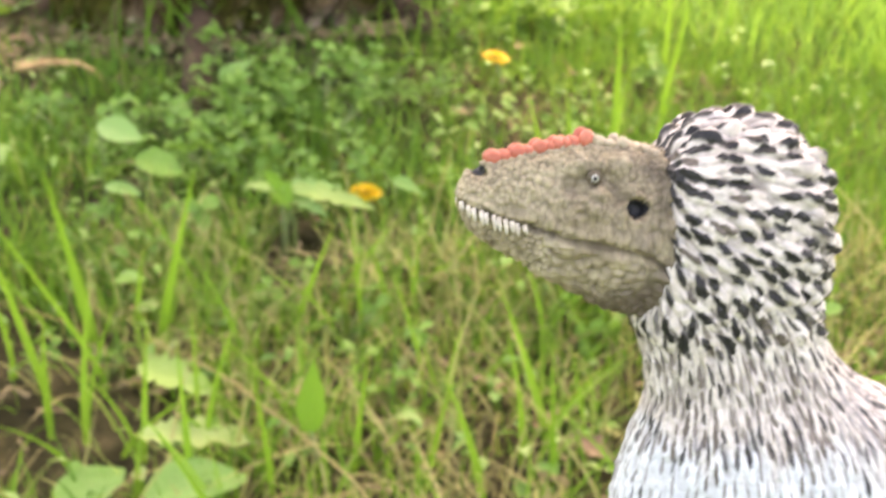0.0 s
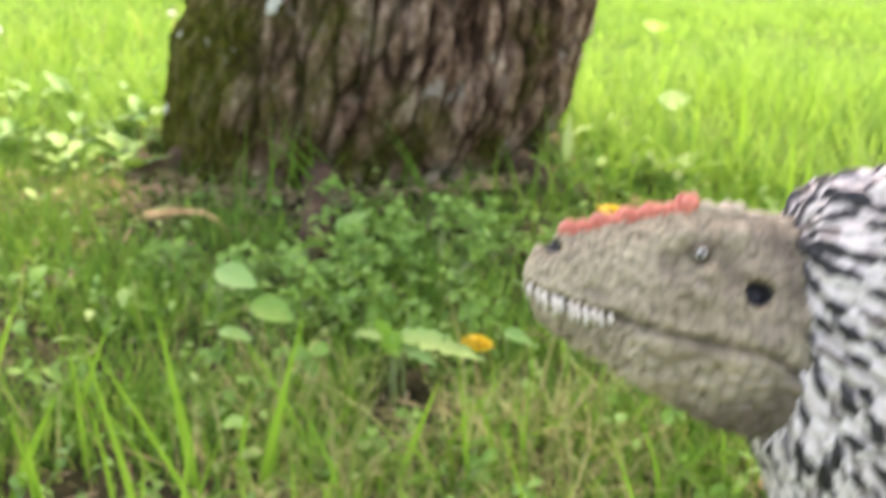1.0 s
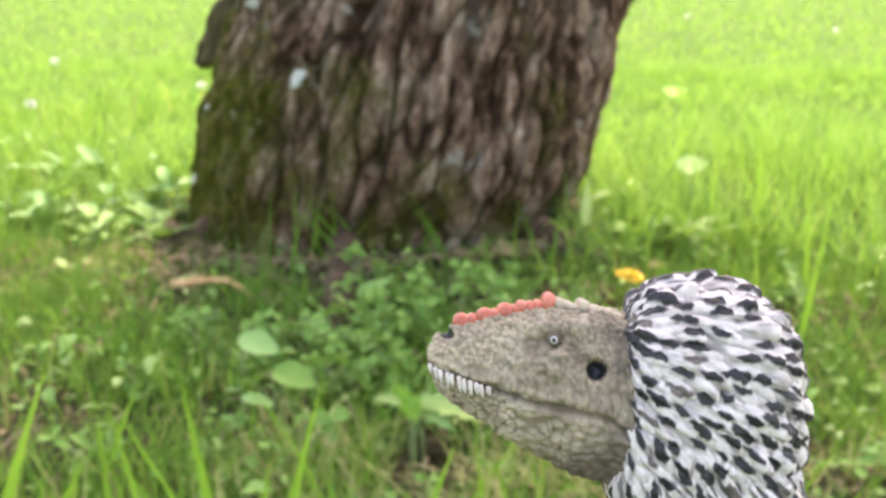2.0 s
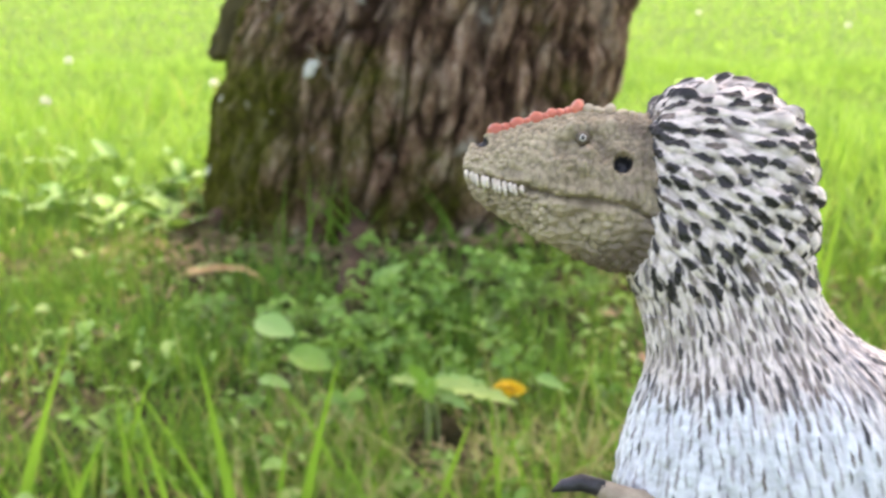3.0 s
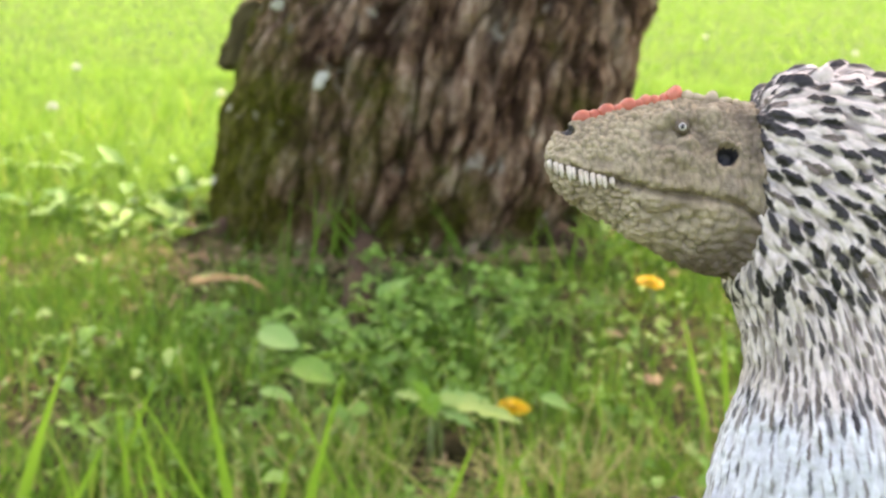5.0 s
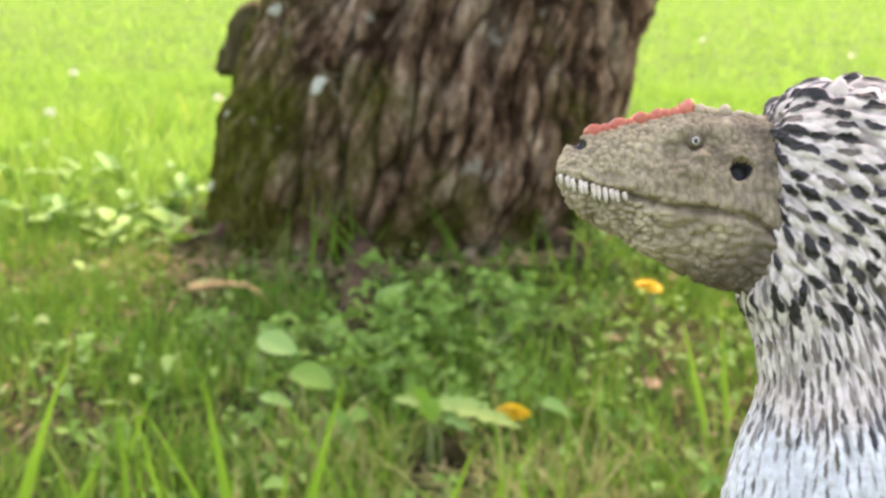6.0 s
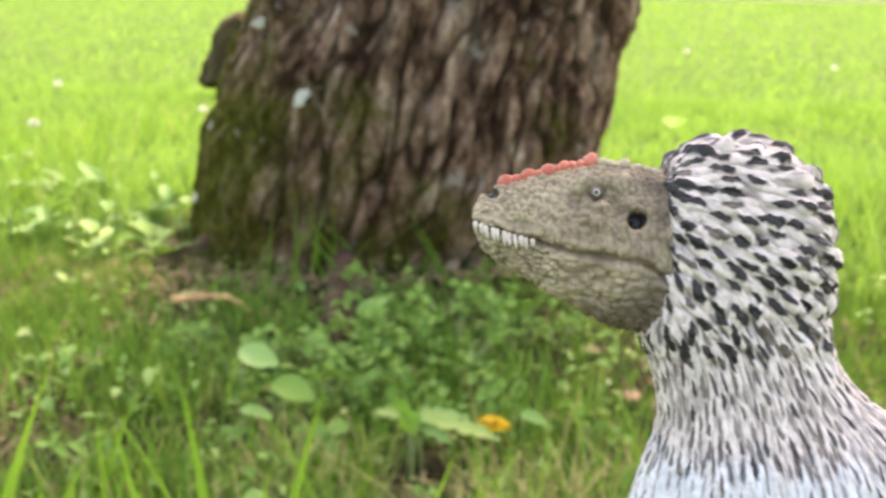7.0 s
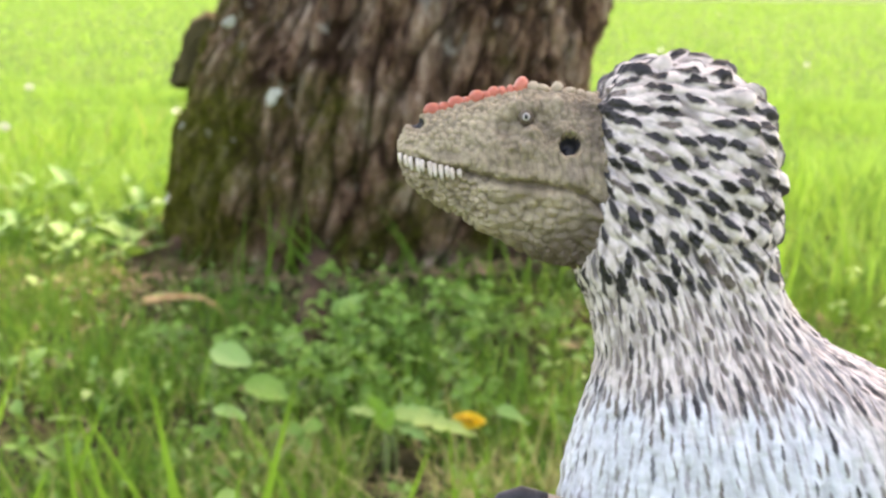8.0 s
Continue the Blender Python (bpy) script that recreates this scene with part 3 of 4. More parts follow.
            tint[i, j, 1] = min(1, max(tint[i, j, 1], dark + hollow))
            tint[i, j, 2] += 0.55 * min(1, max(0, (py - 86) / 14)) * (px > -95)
    d[:3] *= np.array([0, 0.3, 0.7])[:, None]
    P = P + N * d[..., None]
    F = grid_faces(nu, nv)
    fm = []
    for q in F:
        i, j = divmod(q[0], nv)
        px, py, pz = P[i, j]
        black = math.hypot(px - EAR[0], py - EAR[1]) < 18 or math.hypot((px - NOSTRIL[0]) * 0.75 + (py - NOSTRIL[1]) * 0.5, (py - NOSTRIL[1]) * 0.9 - (px - NOSTRIL[0]) * 0.35) < 10.5
        fm.append(2 if black else 1)
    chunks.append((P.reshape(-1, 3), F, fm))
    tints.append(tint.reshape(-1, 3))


def blob(c, r, nu=8, nv=12, turn=None):
    vs = []
    for i in range(nu + 1):
        for j in range(nv):
            a, g = math.pi * i / nu, 2 * math.pi * j / nv
            v = Vector((r[0] * math.sin(a) * math.cos(g), r[1] * math.cos(a), r[2] * math.sin(a) * math.sin(g)))
            vs.append(tuple((turn @ v if turn else v) + Vector(c)))
    return np.array(vs), grid_faces(nu + 1, nv)


RINGS = ((110, 146, 175, 150, 14), (80, 128, 240, 138, 60), (50, 98, 290, 108, 98), (36, 56, 335, 56, 118), (32, 0, 352, -2, 129),
         (28, -78, 360, -78, 131), (16, -150, 355, -143, 122), (0, -228, 348, -197, 112), (14, -262, 362, -250, 108), (30, -318, 390, -310, 112),
         (34, -378, 446, -365, 124), (20, -430, 536, -415, 145), (-2, -480, 650, -460, 165), (-24, -540, 780, -505, 180), (-42, -620, 880, -570, 186),
         (-48, -720, 930, -660, 180), (0, -820, 900, -760, 165), (100, -900, 800, -850, 130), (300, -950, 600, -930, 55))


def body_point(s, g):
    """A point of the neck and body: s along the rings, g round them (0 at the back, pi at the throat, pi/2 on the near flank)."""
    R = np.array(RINGS, dtype=float)
    t = np.arange(len(R))
    fx, fy, bx, by, w = (smooth_interp(s, t, R[:, k]) for k in range(5))
    e = np.interp(s, (0, 3, 7, 10, 18), (0.95, 0.50, 0.58, 0.8, 0.95))
    c, q = np.cos(g), np.sin(g)
    c = np.sign(c) * np.abs(c) ** e
    q = np.sign(q) * np.abs(q) ** e
    bx = 200 + (bx - 200) * np.interp(s, (7.5, 10.5), (0.895, 1.0))
    mx, my, hx, hy = (fx + bx) / 2, (fy + by) / 2, (bx - fx) / 2, (by - fy) / 2
    return np.stack([mx + hx * c, my + hy * c, w * q], -1)


def flow(x, y):
    """The lie of the feathers at spots of the flank, as unit steps."""
    ang = np.interp(y, (-520, -400, -300, -230, -150, -60, 20, 100, 160), (-86, -80, -72, -60, -44, -30, -18, -6, 6))
    ang = np.radians(ang + np.interp(x, (40, 150, 380, 700), (-14, 0, 10, 34)) * np.where(y < -200, 1.0, 0.4))
    return np.cos(ang), np.sin(ang)


def body_grid(nu, nv):
    """Even rows and columns over neck and body, finer on the near flank."""
    ss = np.concatenate([np.linspace(0, 14.2, nu - 30), np.linspace(14.3, 18, 30)])
    u = np.linspace(0, 1, 160, endpoint=False)
    u = u ** 3 * (10 - 15 * u + 6 * u * u)
    fine = np.concatenate([(q + u) * math.pi / 2 for q in range(4)] + [[2 * math.pi]])
    P, S = np.zeros((nu, nv, 3)), np.repeat(ss[:, None], nv, 1)
    for i, s_ in enumerate(ss):
        ring = body_point(np.full(len(fine), s_), fine)
        step = np.linalg.norm(np.diff(ring, axis=0), axis=1) * np.where(ring[:-1, 2] > -12, 1.0, 0.22)
        arc = np.concatenate([[0], np.cumsum(step)])
        P[i] = body_point(np.full(nv, s_), np.interp(np.linspace(0, arc[-1], nv, endpoint=False), arc, fine))
    return P, S


def build_plumage(chunks, tints):
    nu, nv = 440, 400
    P, S = body_grid(nu, nv)
    N = grid_normals(P, True)
    if N[nu // 3, nv // 4, 2] < 0:
        N = -N
    X, Y, Z = P[..., 0], P[..., 1], P[..., 2]
    fx, fy = flow(X, Y)
    # noise for ragged paint edges, fine strands and the colour borders
    wob, strand, tone = np.zeros((nu, nv, 2)), np.zeros((nu, nv)), np.zeros((nu, nv, 3))
    along, across = X * fx + Y * fy, Y * fx - X * fy
    low = np.interp(Y, (-290, -200), (1.0, 0.0))
    for i in range(nu):
        for j in range(nv):
            x, y, z = P[i, j]
            wob[i, j] = noise.noise((x / 11, y / 11, z / 11)), noise.noise((x / 11 + 40, y / 11, z / 11))
            a = noise.noise((along[i, j] / 34, across[i, j] / 8, z / 9)) if low[i, j] < 1 else 0
            c = noise.noise(((x - 0.25 * max(0.0, x - 200) * (-y - 200) / 200) / 8, y / 46, z / 9)) if low[i, j] > 0 else 0
            strand[i, j] = a + low[i, j] * (c - a)
            e = -412 + 52 * noise.noise((x / 40, y / 60, 2)) - 0.05 * x
            tone[i, j, 0] = min(1, max(0, (e - y + 14 * strand[i, j]) / 70))
            tone[i, j, 1] = min(1, max(0, (x - 330 + 0.5 * (y + 420)) / 120)) if y < -300 else 0
    drift = np.concatenate([wob, np.zeros((nu, nv, 1))], -1)
    rng = np.random.default_rng(11)

    def scatter(tries, s0, s1, gap_along, gap_across, keep):
        """Evenly spaced spots, closer across the feathers than along them."""
        r0, r1 = np.searchsorted(S[:, 0], (s0, s1))
        got, pos = [], np.zeros((0, 3))
        for i, j in zip(rng.integers(r0, r1, tries), rng.integers(0, nv, tries)):
            p = P[i, j]
            if p[2] < -70 or not keep(p):
                continue
            if len(pos):
                dv = pos - p
                a = dv[:, 0] * fx[i, j] + dv[:, 1] * fy[i, j]
                if ((a / gap_along) ** 2 + ((dv ** 2).sum(1) - a ** 2) / gap_across ** 2).min() < 1:
                    continue
            pos = np.vstack([pos, p])
            got.append((i, j))
        return got

    def stroke(i, j, length, width, spread=9.0, ragged=0.0):
        """Vertices under one stroke along the feathers: index, place along and across it (-1 to 1)."""
        r0, r1 = np.searchsorted(S[:, 0], (S[i, 0] - 1.6, S[i, 0] + 1.6))
        d = P[r0:r1] + ragged * drift[r0:r1] - P[i, j]
        near_ = np.nonzero((d ** 2).sum(2) < (0.62 * length + 8) ** 2)
        d = d[near_]
        n = N[i, j]
        f = np.array((fx[i, j], fy[i, j], 0.0))
        f = f - n * f.dot(n)
        if np.linalg.norm(f) < 0.15:
            f = np.cross(n, (0.0, 0.0, 1.0))
        f /= np.linalg.norm(f)
        c = np.cross(n, f)
        t = radians(rng.normal(0, spread))
        f, c = f * math.cos(t) + c * math.sin(t), c * math.cos(t) - f * math.sin(t)
        u, v = d @ f / (length / 2), d @ c / (width / 2)
        v = v / (0.85 + 0.25 * u) + rng.normal(0, 0.35) * (u * u - 0.4)
        return (near_[0] + r0, near_[1]), u, v

    relief = np.zeros((nu, nv))
    paint = np.zeros((nu, nv, 3))

    def tuft(i, j, length, width, lift):
        at_, u, v = stroke(i, j, length, width, 7)
        r = np.sqrt(u * u + v * v)
        h = lift * np.clip(1 - r ** 2.2, 0, 1) ** 0.6 * (0.75 + 0.35 * u)
        relief[at_] = np.maximum(relief[at_], h)

    def dab(i, j, length, width, kind, strength=1.0):
        at_, u, v = stroke(i, j, length, width, 9.0 if width > 14 else 5.0, min(7.0, 0.22 * width))
        m = np.clip((1 - np.sqrt(u * u + v * v)) * width / 4.0, 0, 1) * strength
        paint[at_[0], at_[1], kind] = np.maximum(paint[at_[0], at_[1], kind], m)
        return at_, m

    hood = lambda p: p[1] > -250 and (p[0] > 30 or p[1] < -232 or p[1] > 100)
    for i, j in scatter(9000, 0.1, 9.6, 40, 17, hood):
        tuft(i, j, rng.uniform(56, 84), rng.uniform(20, 30), rng.uniform(6, 11))
    for i, j in scatter(3000, 0.1, 9.4, 48, 34, lambda p: hood(p) and (p[0] > 245 or p[1] > 108)):
        tuft(i, j, rng.uniform(52, 70), rng.uniform(34, 46), rng.uniform(17, 27))
    for i, j in scatter(14000, 0.1, 9.4, 44, 20, hood):
        if rng.random() < 0.92:
            at_, m = dab(i, j, rng.uniform(32, 60), rng.uniform(15, 25), 0 if rng.random() < 0.9 else 1, 1.0)
            relief[at_] += 2.5 * m
            if rng.random() < 0.3:
                dab(i, j, rng.uniform(50, 80), rng.uniform(6, 10), 1, 0.8)
    for i, j in scatter(4500, 0.1, 9.4, 36, 18, hood):
        dab(i, j, rng.uniform(24, 50), rng.uniform(5, 9), int(rng.integers(1, 3)), rng.uniform(0.4, 0.8))
    neck = lambda p: -462 < p[1] < -205
    for i, j in scatter(8000, 6.5, 12.6, 44, 13, neck):
        tuft(i, j, rng.uniform(50, 90), rng.uniform(12, 19), rng.uniform(4, 7))
    for i, j in scatter(10000, 6.5, 12.5, 38, 13.5, neck):
        k, y = rng.random(), P[i, j, 1]
        dark = float(np.interp(y, (-330, -240), (0.34, 0.74)))
        dab(i, j, rng.uniform(30, 66), rng.uniform(8, 14), 0 if k < dark else (2 if P[i, j, 0] > 330 else 1), rng.uniform(0.75, 1.0))
    chest = lambda p: p[1] < -425
    for i, j in scatter(6000, 10.5, 17.0, 70, 22, chest):
        tuft(i, j, rng.uniform(70, 120), rng.uniform(18, 32), rng.uniform(3, 6))
    for i, j in scatter(9000, 10.6, 17.0, 40, 15.5, chest):
        k = rng.random()
        dab(i, j, rng.uniform(30, 70), rng.uniform(6, 12), 2 if k < 0.40 else (1 if k < 0.80 else 0), rng.uniform(0.65, 1.0))
    amp = np.interp(Y, (-400, -200), (2.2, 3.0))
    d = relief + amp * strand + 2.0 * wob[..., 0]
    # a thin umber wash in the grooves, which also puts their shade into the colour
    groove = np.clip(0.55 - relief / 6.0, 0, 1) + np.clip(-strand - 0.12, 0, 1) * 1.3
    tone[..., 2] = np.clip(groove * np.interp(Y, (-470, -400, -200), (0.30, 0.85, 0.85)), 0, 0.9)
    F = grid_faces(nu, nv)
    chunks.append(((P + N * d[..., None]).reshape(-1, 3), F, [0] * len(F)))
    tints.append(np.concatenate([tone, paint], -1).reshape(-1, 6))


def loft(path, rad, m=20):
    vs, fs = tube(path, rad, m)
    return np.array([tuple(v) for v in vs]), fs


def build_toy():
    chunks, tints = [], []

    def add(vf, mat_i, tint=(1, 0, 0)):
        v, f = vf
        chunks.append((np.asarray(v), f, [mat_i] * len(f)))
        tints.append(np.tile(np.array(tint, dtype=float), (len(v), 1)))

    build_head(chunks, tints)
    build_plumage(chunks, tints)
    # coral knobs along the snout, the larger one before the eye, small pale horns behind
    for side in (15, -20):
        for cx, cy, rx, ry in ((-266, 72, 17, 13), (-246, 76, 12, 10), (-222, 83, 17, 13), (-203, 86, 10, 9), (-184, 93, 16, 13), (-166, 95, 9, 9), (-153, 100, 12, 12), (-137, 101, 10, 11), (-122, 102, 9, 12)):
            tilt = Matrix.Rotation(0.25 + 0.2 * math.sin(cx), 3, "Z")
            add(blob((cx, cy - 5, side * (0.75 + 0.1 * (cx + 262) / 100)), (rx, ry * 1.1, 12), 10, 14, tilt), 3)
        add(blob((-103, 106, side * 1.25), (13, 18, 13), 10, 14, Matrix.Rotation(-0.3, 3, "Z")), 3)
        for cx, cy, rx, ry in ((-82, 103, 12, 11), (-64, 100, 14, 8), (-38, 101, 11, 12), (-16, 94, 14, 8), (4, 90, 10, 8), (24, 84, 14, 8)):
            add(blob((cx, cy, side * 1.6), (rx, ry, 12), 8, 12, Matrix.Rotation(0.3 * math.sin(cx), 3, "Z")), 1, (1, 0, 0.55))
    # eye
    zx, zy = EYE_AT
    add(blob((zx, zy, 68), (14, 13, 9), 10, 16), 1, (0.2, 0.9, 0))
    add(blob((zx, zy, 71), (8.6, 8.6, 8), 10, 16), 5)
    add(blob((zx - 0.5, zy, 77), (4.0, 4.4, 3), 8, 12), 2)
    # teeth on both sides
    for side in (1, -1):
        for k in range(11):
            x = -324 + 11.2 * k
            w = float(smooth_interp(x, HX, H_W))
            wz = side * (w * 0.985 + 1.5)
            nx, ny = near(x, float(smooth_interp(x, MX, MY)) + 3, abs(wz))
            L = (13, 18, 20, 23, 19, 24, 22, 23, 16, 17, 10)[k]
            nx += 1.6 * math.sin(k * 2.7)
            path = [(nx, ny + 4, wz * 0.96), (nx + 0.8, ny - L * 0.35, wz + side * 3.0), (nx + 2, ny - L * 0.75, wz + side * 3.2), (nx + 3.4, ny - L, wz + side * 1.5)]
            add(loft(path, [4.8, 4.6, 3.2, 0.8], 8), 4)
    # arms with dark claws
    for dy, dz, dx in ((26, 78, -28), (-50, 40, -60)):
        add(loft([(70 + dx, -690 + dy, dz * 0.9), (0 + dx, -668 + dy, dz + 20), (-58 + dx, -640 + dy, dz + 22)], [34, 26, 17], 16), 6, (0, 0, 0))
        add(loft([(-50 + dx, -642 + dy, dz + 22), (-90 + dx, -630 + dy, dz + 20), (-125 + dx, -636 + dy, dz + 16), (-146 + dx, -648 + dy, dz + 12)], [17, 17, 12, 2], 14), 2)
    # tail, legs and feet
    tail = [(700, -640, 0), (950, -610, 0), (1200, -590, -20), (1500, -560, -60), (1800, -540, -120), (2100, -540, -200)]
    add(loft(tail, [200, 175, 125, 85, 50, 12], 28), 0, (0.2, 0.8, 0))
    for side in (1, -1):
        add(loft([(520, -760, side * 110), (440, -920, side * 130), (430, -1010, side * 125), (560, -1130, side * 120), (520, -1260, side * 120), (470, -1330, side * 120)],
                 [150, 125, 95, 48, 34, 40], 18), 0, (0.8, 0.3, 0))
        for toe in (-40, 0, 40):
            add(loft([(480, -1330, side * 120), (410, -1338, side * 120 + toe), (350, -1345, side * 120 + 1.5 * toe), (325, -1356, side * 120 + 1.7 * toe)], [34, 24, 18, 4], 10), 2)
    V, F, FM, o = [], [], [], 0
    for v, f, m in chunks:
        V.append(v)
        F.extend(tuple(i + o for i in q) for q in f)
        FM.extend(m)
        o += len(v)
    V = np.concatenate(V)
    # the head is turned a little away from the viewer, enlarged with depth to keep its outline in the camera's view
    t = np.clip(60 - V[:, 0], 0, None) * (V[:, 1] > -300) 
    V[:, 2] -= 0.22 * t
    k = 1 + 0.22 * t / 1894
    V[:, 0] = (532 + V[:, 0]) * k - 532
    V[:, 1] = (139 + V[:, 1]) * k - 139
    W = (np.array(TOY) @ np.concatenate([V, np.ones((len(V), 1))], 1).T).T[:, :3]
    base = Vector((float(W[:, 0].mean()), float(W[:, 1].mean()), float(W[:, 2].min())))
    me = mesh_from("toy_dinosaur", (W - np.array(base)).tolist(), F,
                   [M_PLUME, M_SKIN, M_MARK_BLACK, M_CREST, M_TOOTH, M_EYE, M_CLAW_ARM], FM)
    full = np.concatenate([t if t.shape[1] == 6 else np.concatenate([t, np.zeros((len(t), 3))], 1) for t in tints]).astype(np.float32)
    for key, cols in (("tint", full[:, :3]), ("paint", full[:, 3:])):
        me.attributes.new(key, "FLOAT_VECTOR", "POINT").data.foreach_set("vector", np.ascontiguousarray(cols).ravel())
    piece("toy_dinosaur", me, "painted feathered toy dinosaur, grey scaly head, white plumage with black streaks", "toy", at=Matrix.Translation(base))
    feet = W[np.isclose(W[:, 2], base.z, atol=0.004)]
    return base, feet[:, :2].mean(0)


toy_base, toy_feet = build_toy()


def build_support(cx, cy, top):
    """An unseen cut log, added to carry the toy."""
    vs, fs, m = [], [], 28
    levels = [(-0.02, 1.06), (0.0, 1.05), (0.1, 1.0), (0.2, 0.99), (top - 0.006, 0.98), (top, 0.93), (top, 0.5), (top, 0.02)]
    for z, q in levels:
        for k in range(m):
            g = 2 * math.pi * k / m
            r = 0.034 * q * (1 + 0.06 * noise.noise((math.cos(g) * 2, math.sin(g) * 2, z * 6)))
            vs.append((r * math.cos(g), r * math.sin(g), z))
    for j in range(len(levels) - 1):
        for k in range(m):
            k2 = (k + 1) % m
            fs.append((j * m + k, j * m + k2, j * m + m + k2, j * m + m + k))
    piece("log", mesh_from("log", vs, fs, [M_STUMP]), "unseen upright cut log in the grass, added to hold up the toy", "log", at=pose(cx, cy, 0))


build_support(float(toy_feet[0]), float(toy_feet[1]), toy_base.z + 0.0012)


# ---- plants and litter on the ground ----
def leaf_mesh(name, length, width, material, shape="oval", cup=0.15, droop=0.25, lobes=0, seed=0.0):
    """A leaf lying along +x from its stalk, with a raised rim, a midrib fold and some thickness."""
    nu, nv = 22, 8
    vs, fs = [], []
    for i in range(nu + 1):
        u = i / nu
        if shape == "oval":
            w = math.sin(math.pi * u ** 0.85) ** 0.75
        elif shape == "toothed":
            w = math.sin(math.pi * u ** 0.7) ** 0.8 * (0.45 + 0.55 * (1 - (u * 4.6 + seed) % 1.0))
        elif shape == "lance":
            w = math.sin(math.pi * u ** 0.6) ** 1.1
        else:
            w = math.sin(math.pi * u ** 0.8) ** 0.6 * (0.70 + 0.8 * noise.noise((u * lobes * 1.7 + seed, 0, 0)) + 0.4 * noise.noise((u * lobes * 5 + seed, 3, 0)))
        w = max(w, 0.02)
        for j in range(-nv // 2, nv // 2 + 1):
            v = j / (nv / 2)
            ww = w * (1 + 0.10 * noise.noise((u * 6, v + seed, 1)))
            z = cup * width * abs(v) ** 1.5 * w - droop * length * u * u + 0.05 * width * noise.noise((u * 5 + seed, v * 3, 2))
            vs.append((u * length, v * ww * width / 2, z))
    m = nv + 1
    for i in range(nu):
        for j in range(nv):
            fs.append((i * m + j, i * m + j + 1, (i + 1) * m + j + 1, (i + 1) * m + j))
    return mesh_from(name, vs, fs, [material])


def gz(x, y):
    return float(ground_z(np.float64(x), np.float64(y)))


def blade_mesh(name, tip, width, bow, material=None):
    """One tall keeled blade from the origin to tip."""
    tip = Vector(tip)
    side = Vector((1, 0.15, 0))
    vs, fs, n = [], [], 12
    for i in range(n + 1):
        s = i / n
        c = Vector((tip.x * s ** (1 + bow), tip.y * s ** (1 + bow), tip.z * (s - 0.02 * math.sin(math.pi * s))))
        w = width / 2 * (1 - s ** 3) * (0.75 + 0.25 * math.sin(math.pi * min(1, s * 1.6)))
        vs += [c - side * w, c + Vector((0, 0.25 * w, 0)), c + side * w]
    for i in range(n):
        for j in range(2):
            fs.append((i * 3 + j, i * 3 + j + 1, i * 3 + j + 4, i * 3 + j + 3))
    return mesh_from(name, vs, fs, [material or M_BLADE])


def tall_blade(x, y, tx, ty, tz, width=0.0065, bow=0.3, material=None):
    width *= 0.95
    z = gz(x, y) - 0.004
    piece("grass_blade", blade_mesh("grass_blade", (tx - x, ty - y, tz - z), width, bow, material), "thin green blade of grass before the bark" if material else "tall bright green blade of grass rising from the turf", "grass blade",
          "tall grass blades", at=pose(x, y, z))


for b_ in ((-0.446, 0.69, -0.390, 0.688, 0.152, 0.010), (-0.272, 0.685, -0.291, 0.680, 0.149, 0.009), (-0.226, 0.69, -0.188, 0.686, 0.151, 0.008),
           (-0.288, 0.62, -0.316, 0.613, 0.158, 0.006), (-0.252, 0.64, -0.318, 0.62, 0.156, 0.005), (-0.40, 0.66, -0.35, 0.65, 0.10, 0.009),
           (-0.13, 0.72, -0.095, 0.70, 0.10, 0.007), (-0.075, 0.72, -0.085, 0.71, 0.115, 0.004), (0.10, 0.92, 0.065, 0.93, 0.13, 0.008),
           (0.118, 0.93, 0.10, 0.94, 0.15, 0.006), (0.135, 0.90, 0.155, 0.91, 0.17, 0.007), (0.155, 0.95, 0.150, 0.96, 0.16, 0.006), (0.17, 0.92, 0.20, 0.92, 0.15, 0.007),
           (-0.47, 0.62, -0.50, 0.60, 0.13, 0.007), (0.20, 1.15, 0.19, 1.15, 0.14, 0.008), (0.26, 1.2, 0.28, 1.2, 0.16, 0.008)):
    tall_blade(*b_)
rb = random.Random(21)
for i in range(58):
    side = rb.random()
    if side < 0.5:
        x, y, h = rb.gauss(*((-0.34, 0.04) if side < 0.2 else (-0.10, 0.08))), rb.uniform(1.36, 1.45), rb.uniform(0.05, 0.15)
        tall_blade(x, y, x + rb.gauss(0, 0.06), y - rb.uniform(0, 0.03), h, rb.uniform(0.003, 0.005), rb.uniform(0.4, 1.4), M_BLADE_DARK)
        continue
    elif side < 0.75:
        x, y, h = rb.uniform(0.16, 0.75), rb.uniform(1.35, 2.1), rb.uniform(0.14, 0.24)
    else:
        x, y, h = rb.uniform(-0.5, 0.2), rb.uniform(0.45, 0.62), rb.uniform(0.07, 0.13)
    tall_blade(x, y, x + rb.gauss(0, 0.035), y + rb.gauss(0, 0.02), h, rb.uniform(0.004, 0.0075), rb.uniform(0.1, 0.8))
for i in range(46):
    x, y = rb.uniform(-0.46, 0.22), rb.uniform(0.50, 0.80)
    if not hollow(x, y):
        tall_blade(x, y, x + rb.gauss(0, 0.045), y + rb.gauss(0, 0.02), rb.uniform(0.05, 0.13), rb.uniform(0.003, 0.0058), rb.uniform(0.1, 1.2))


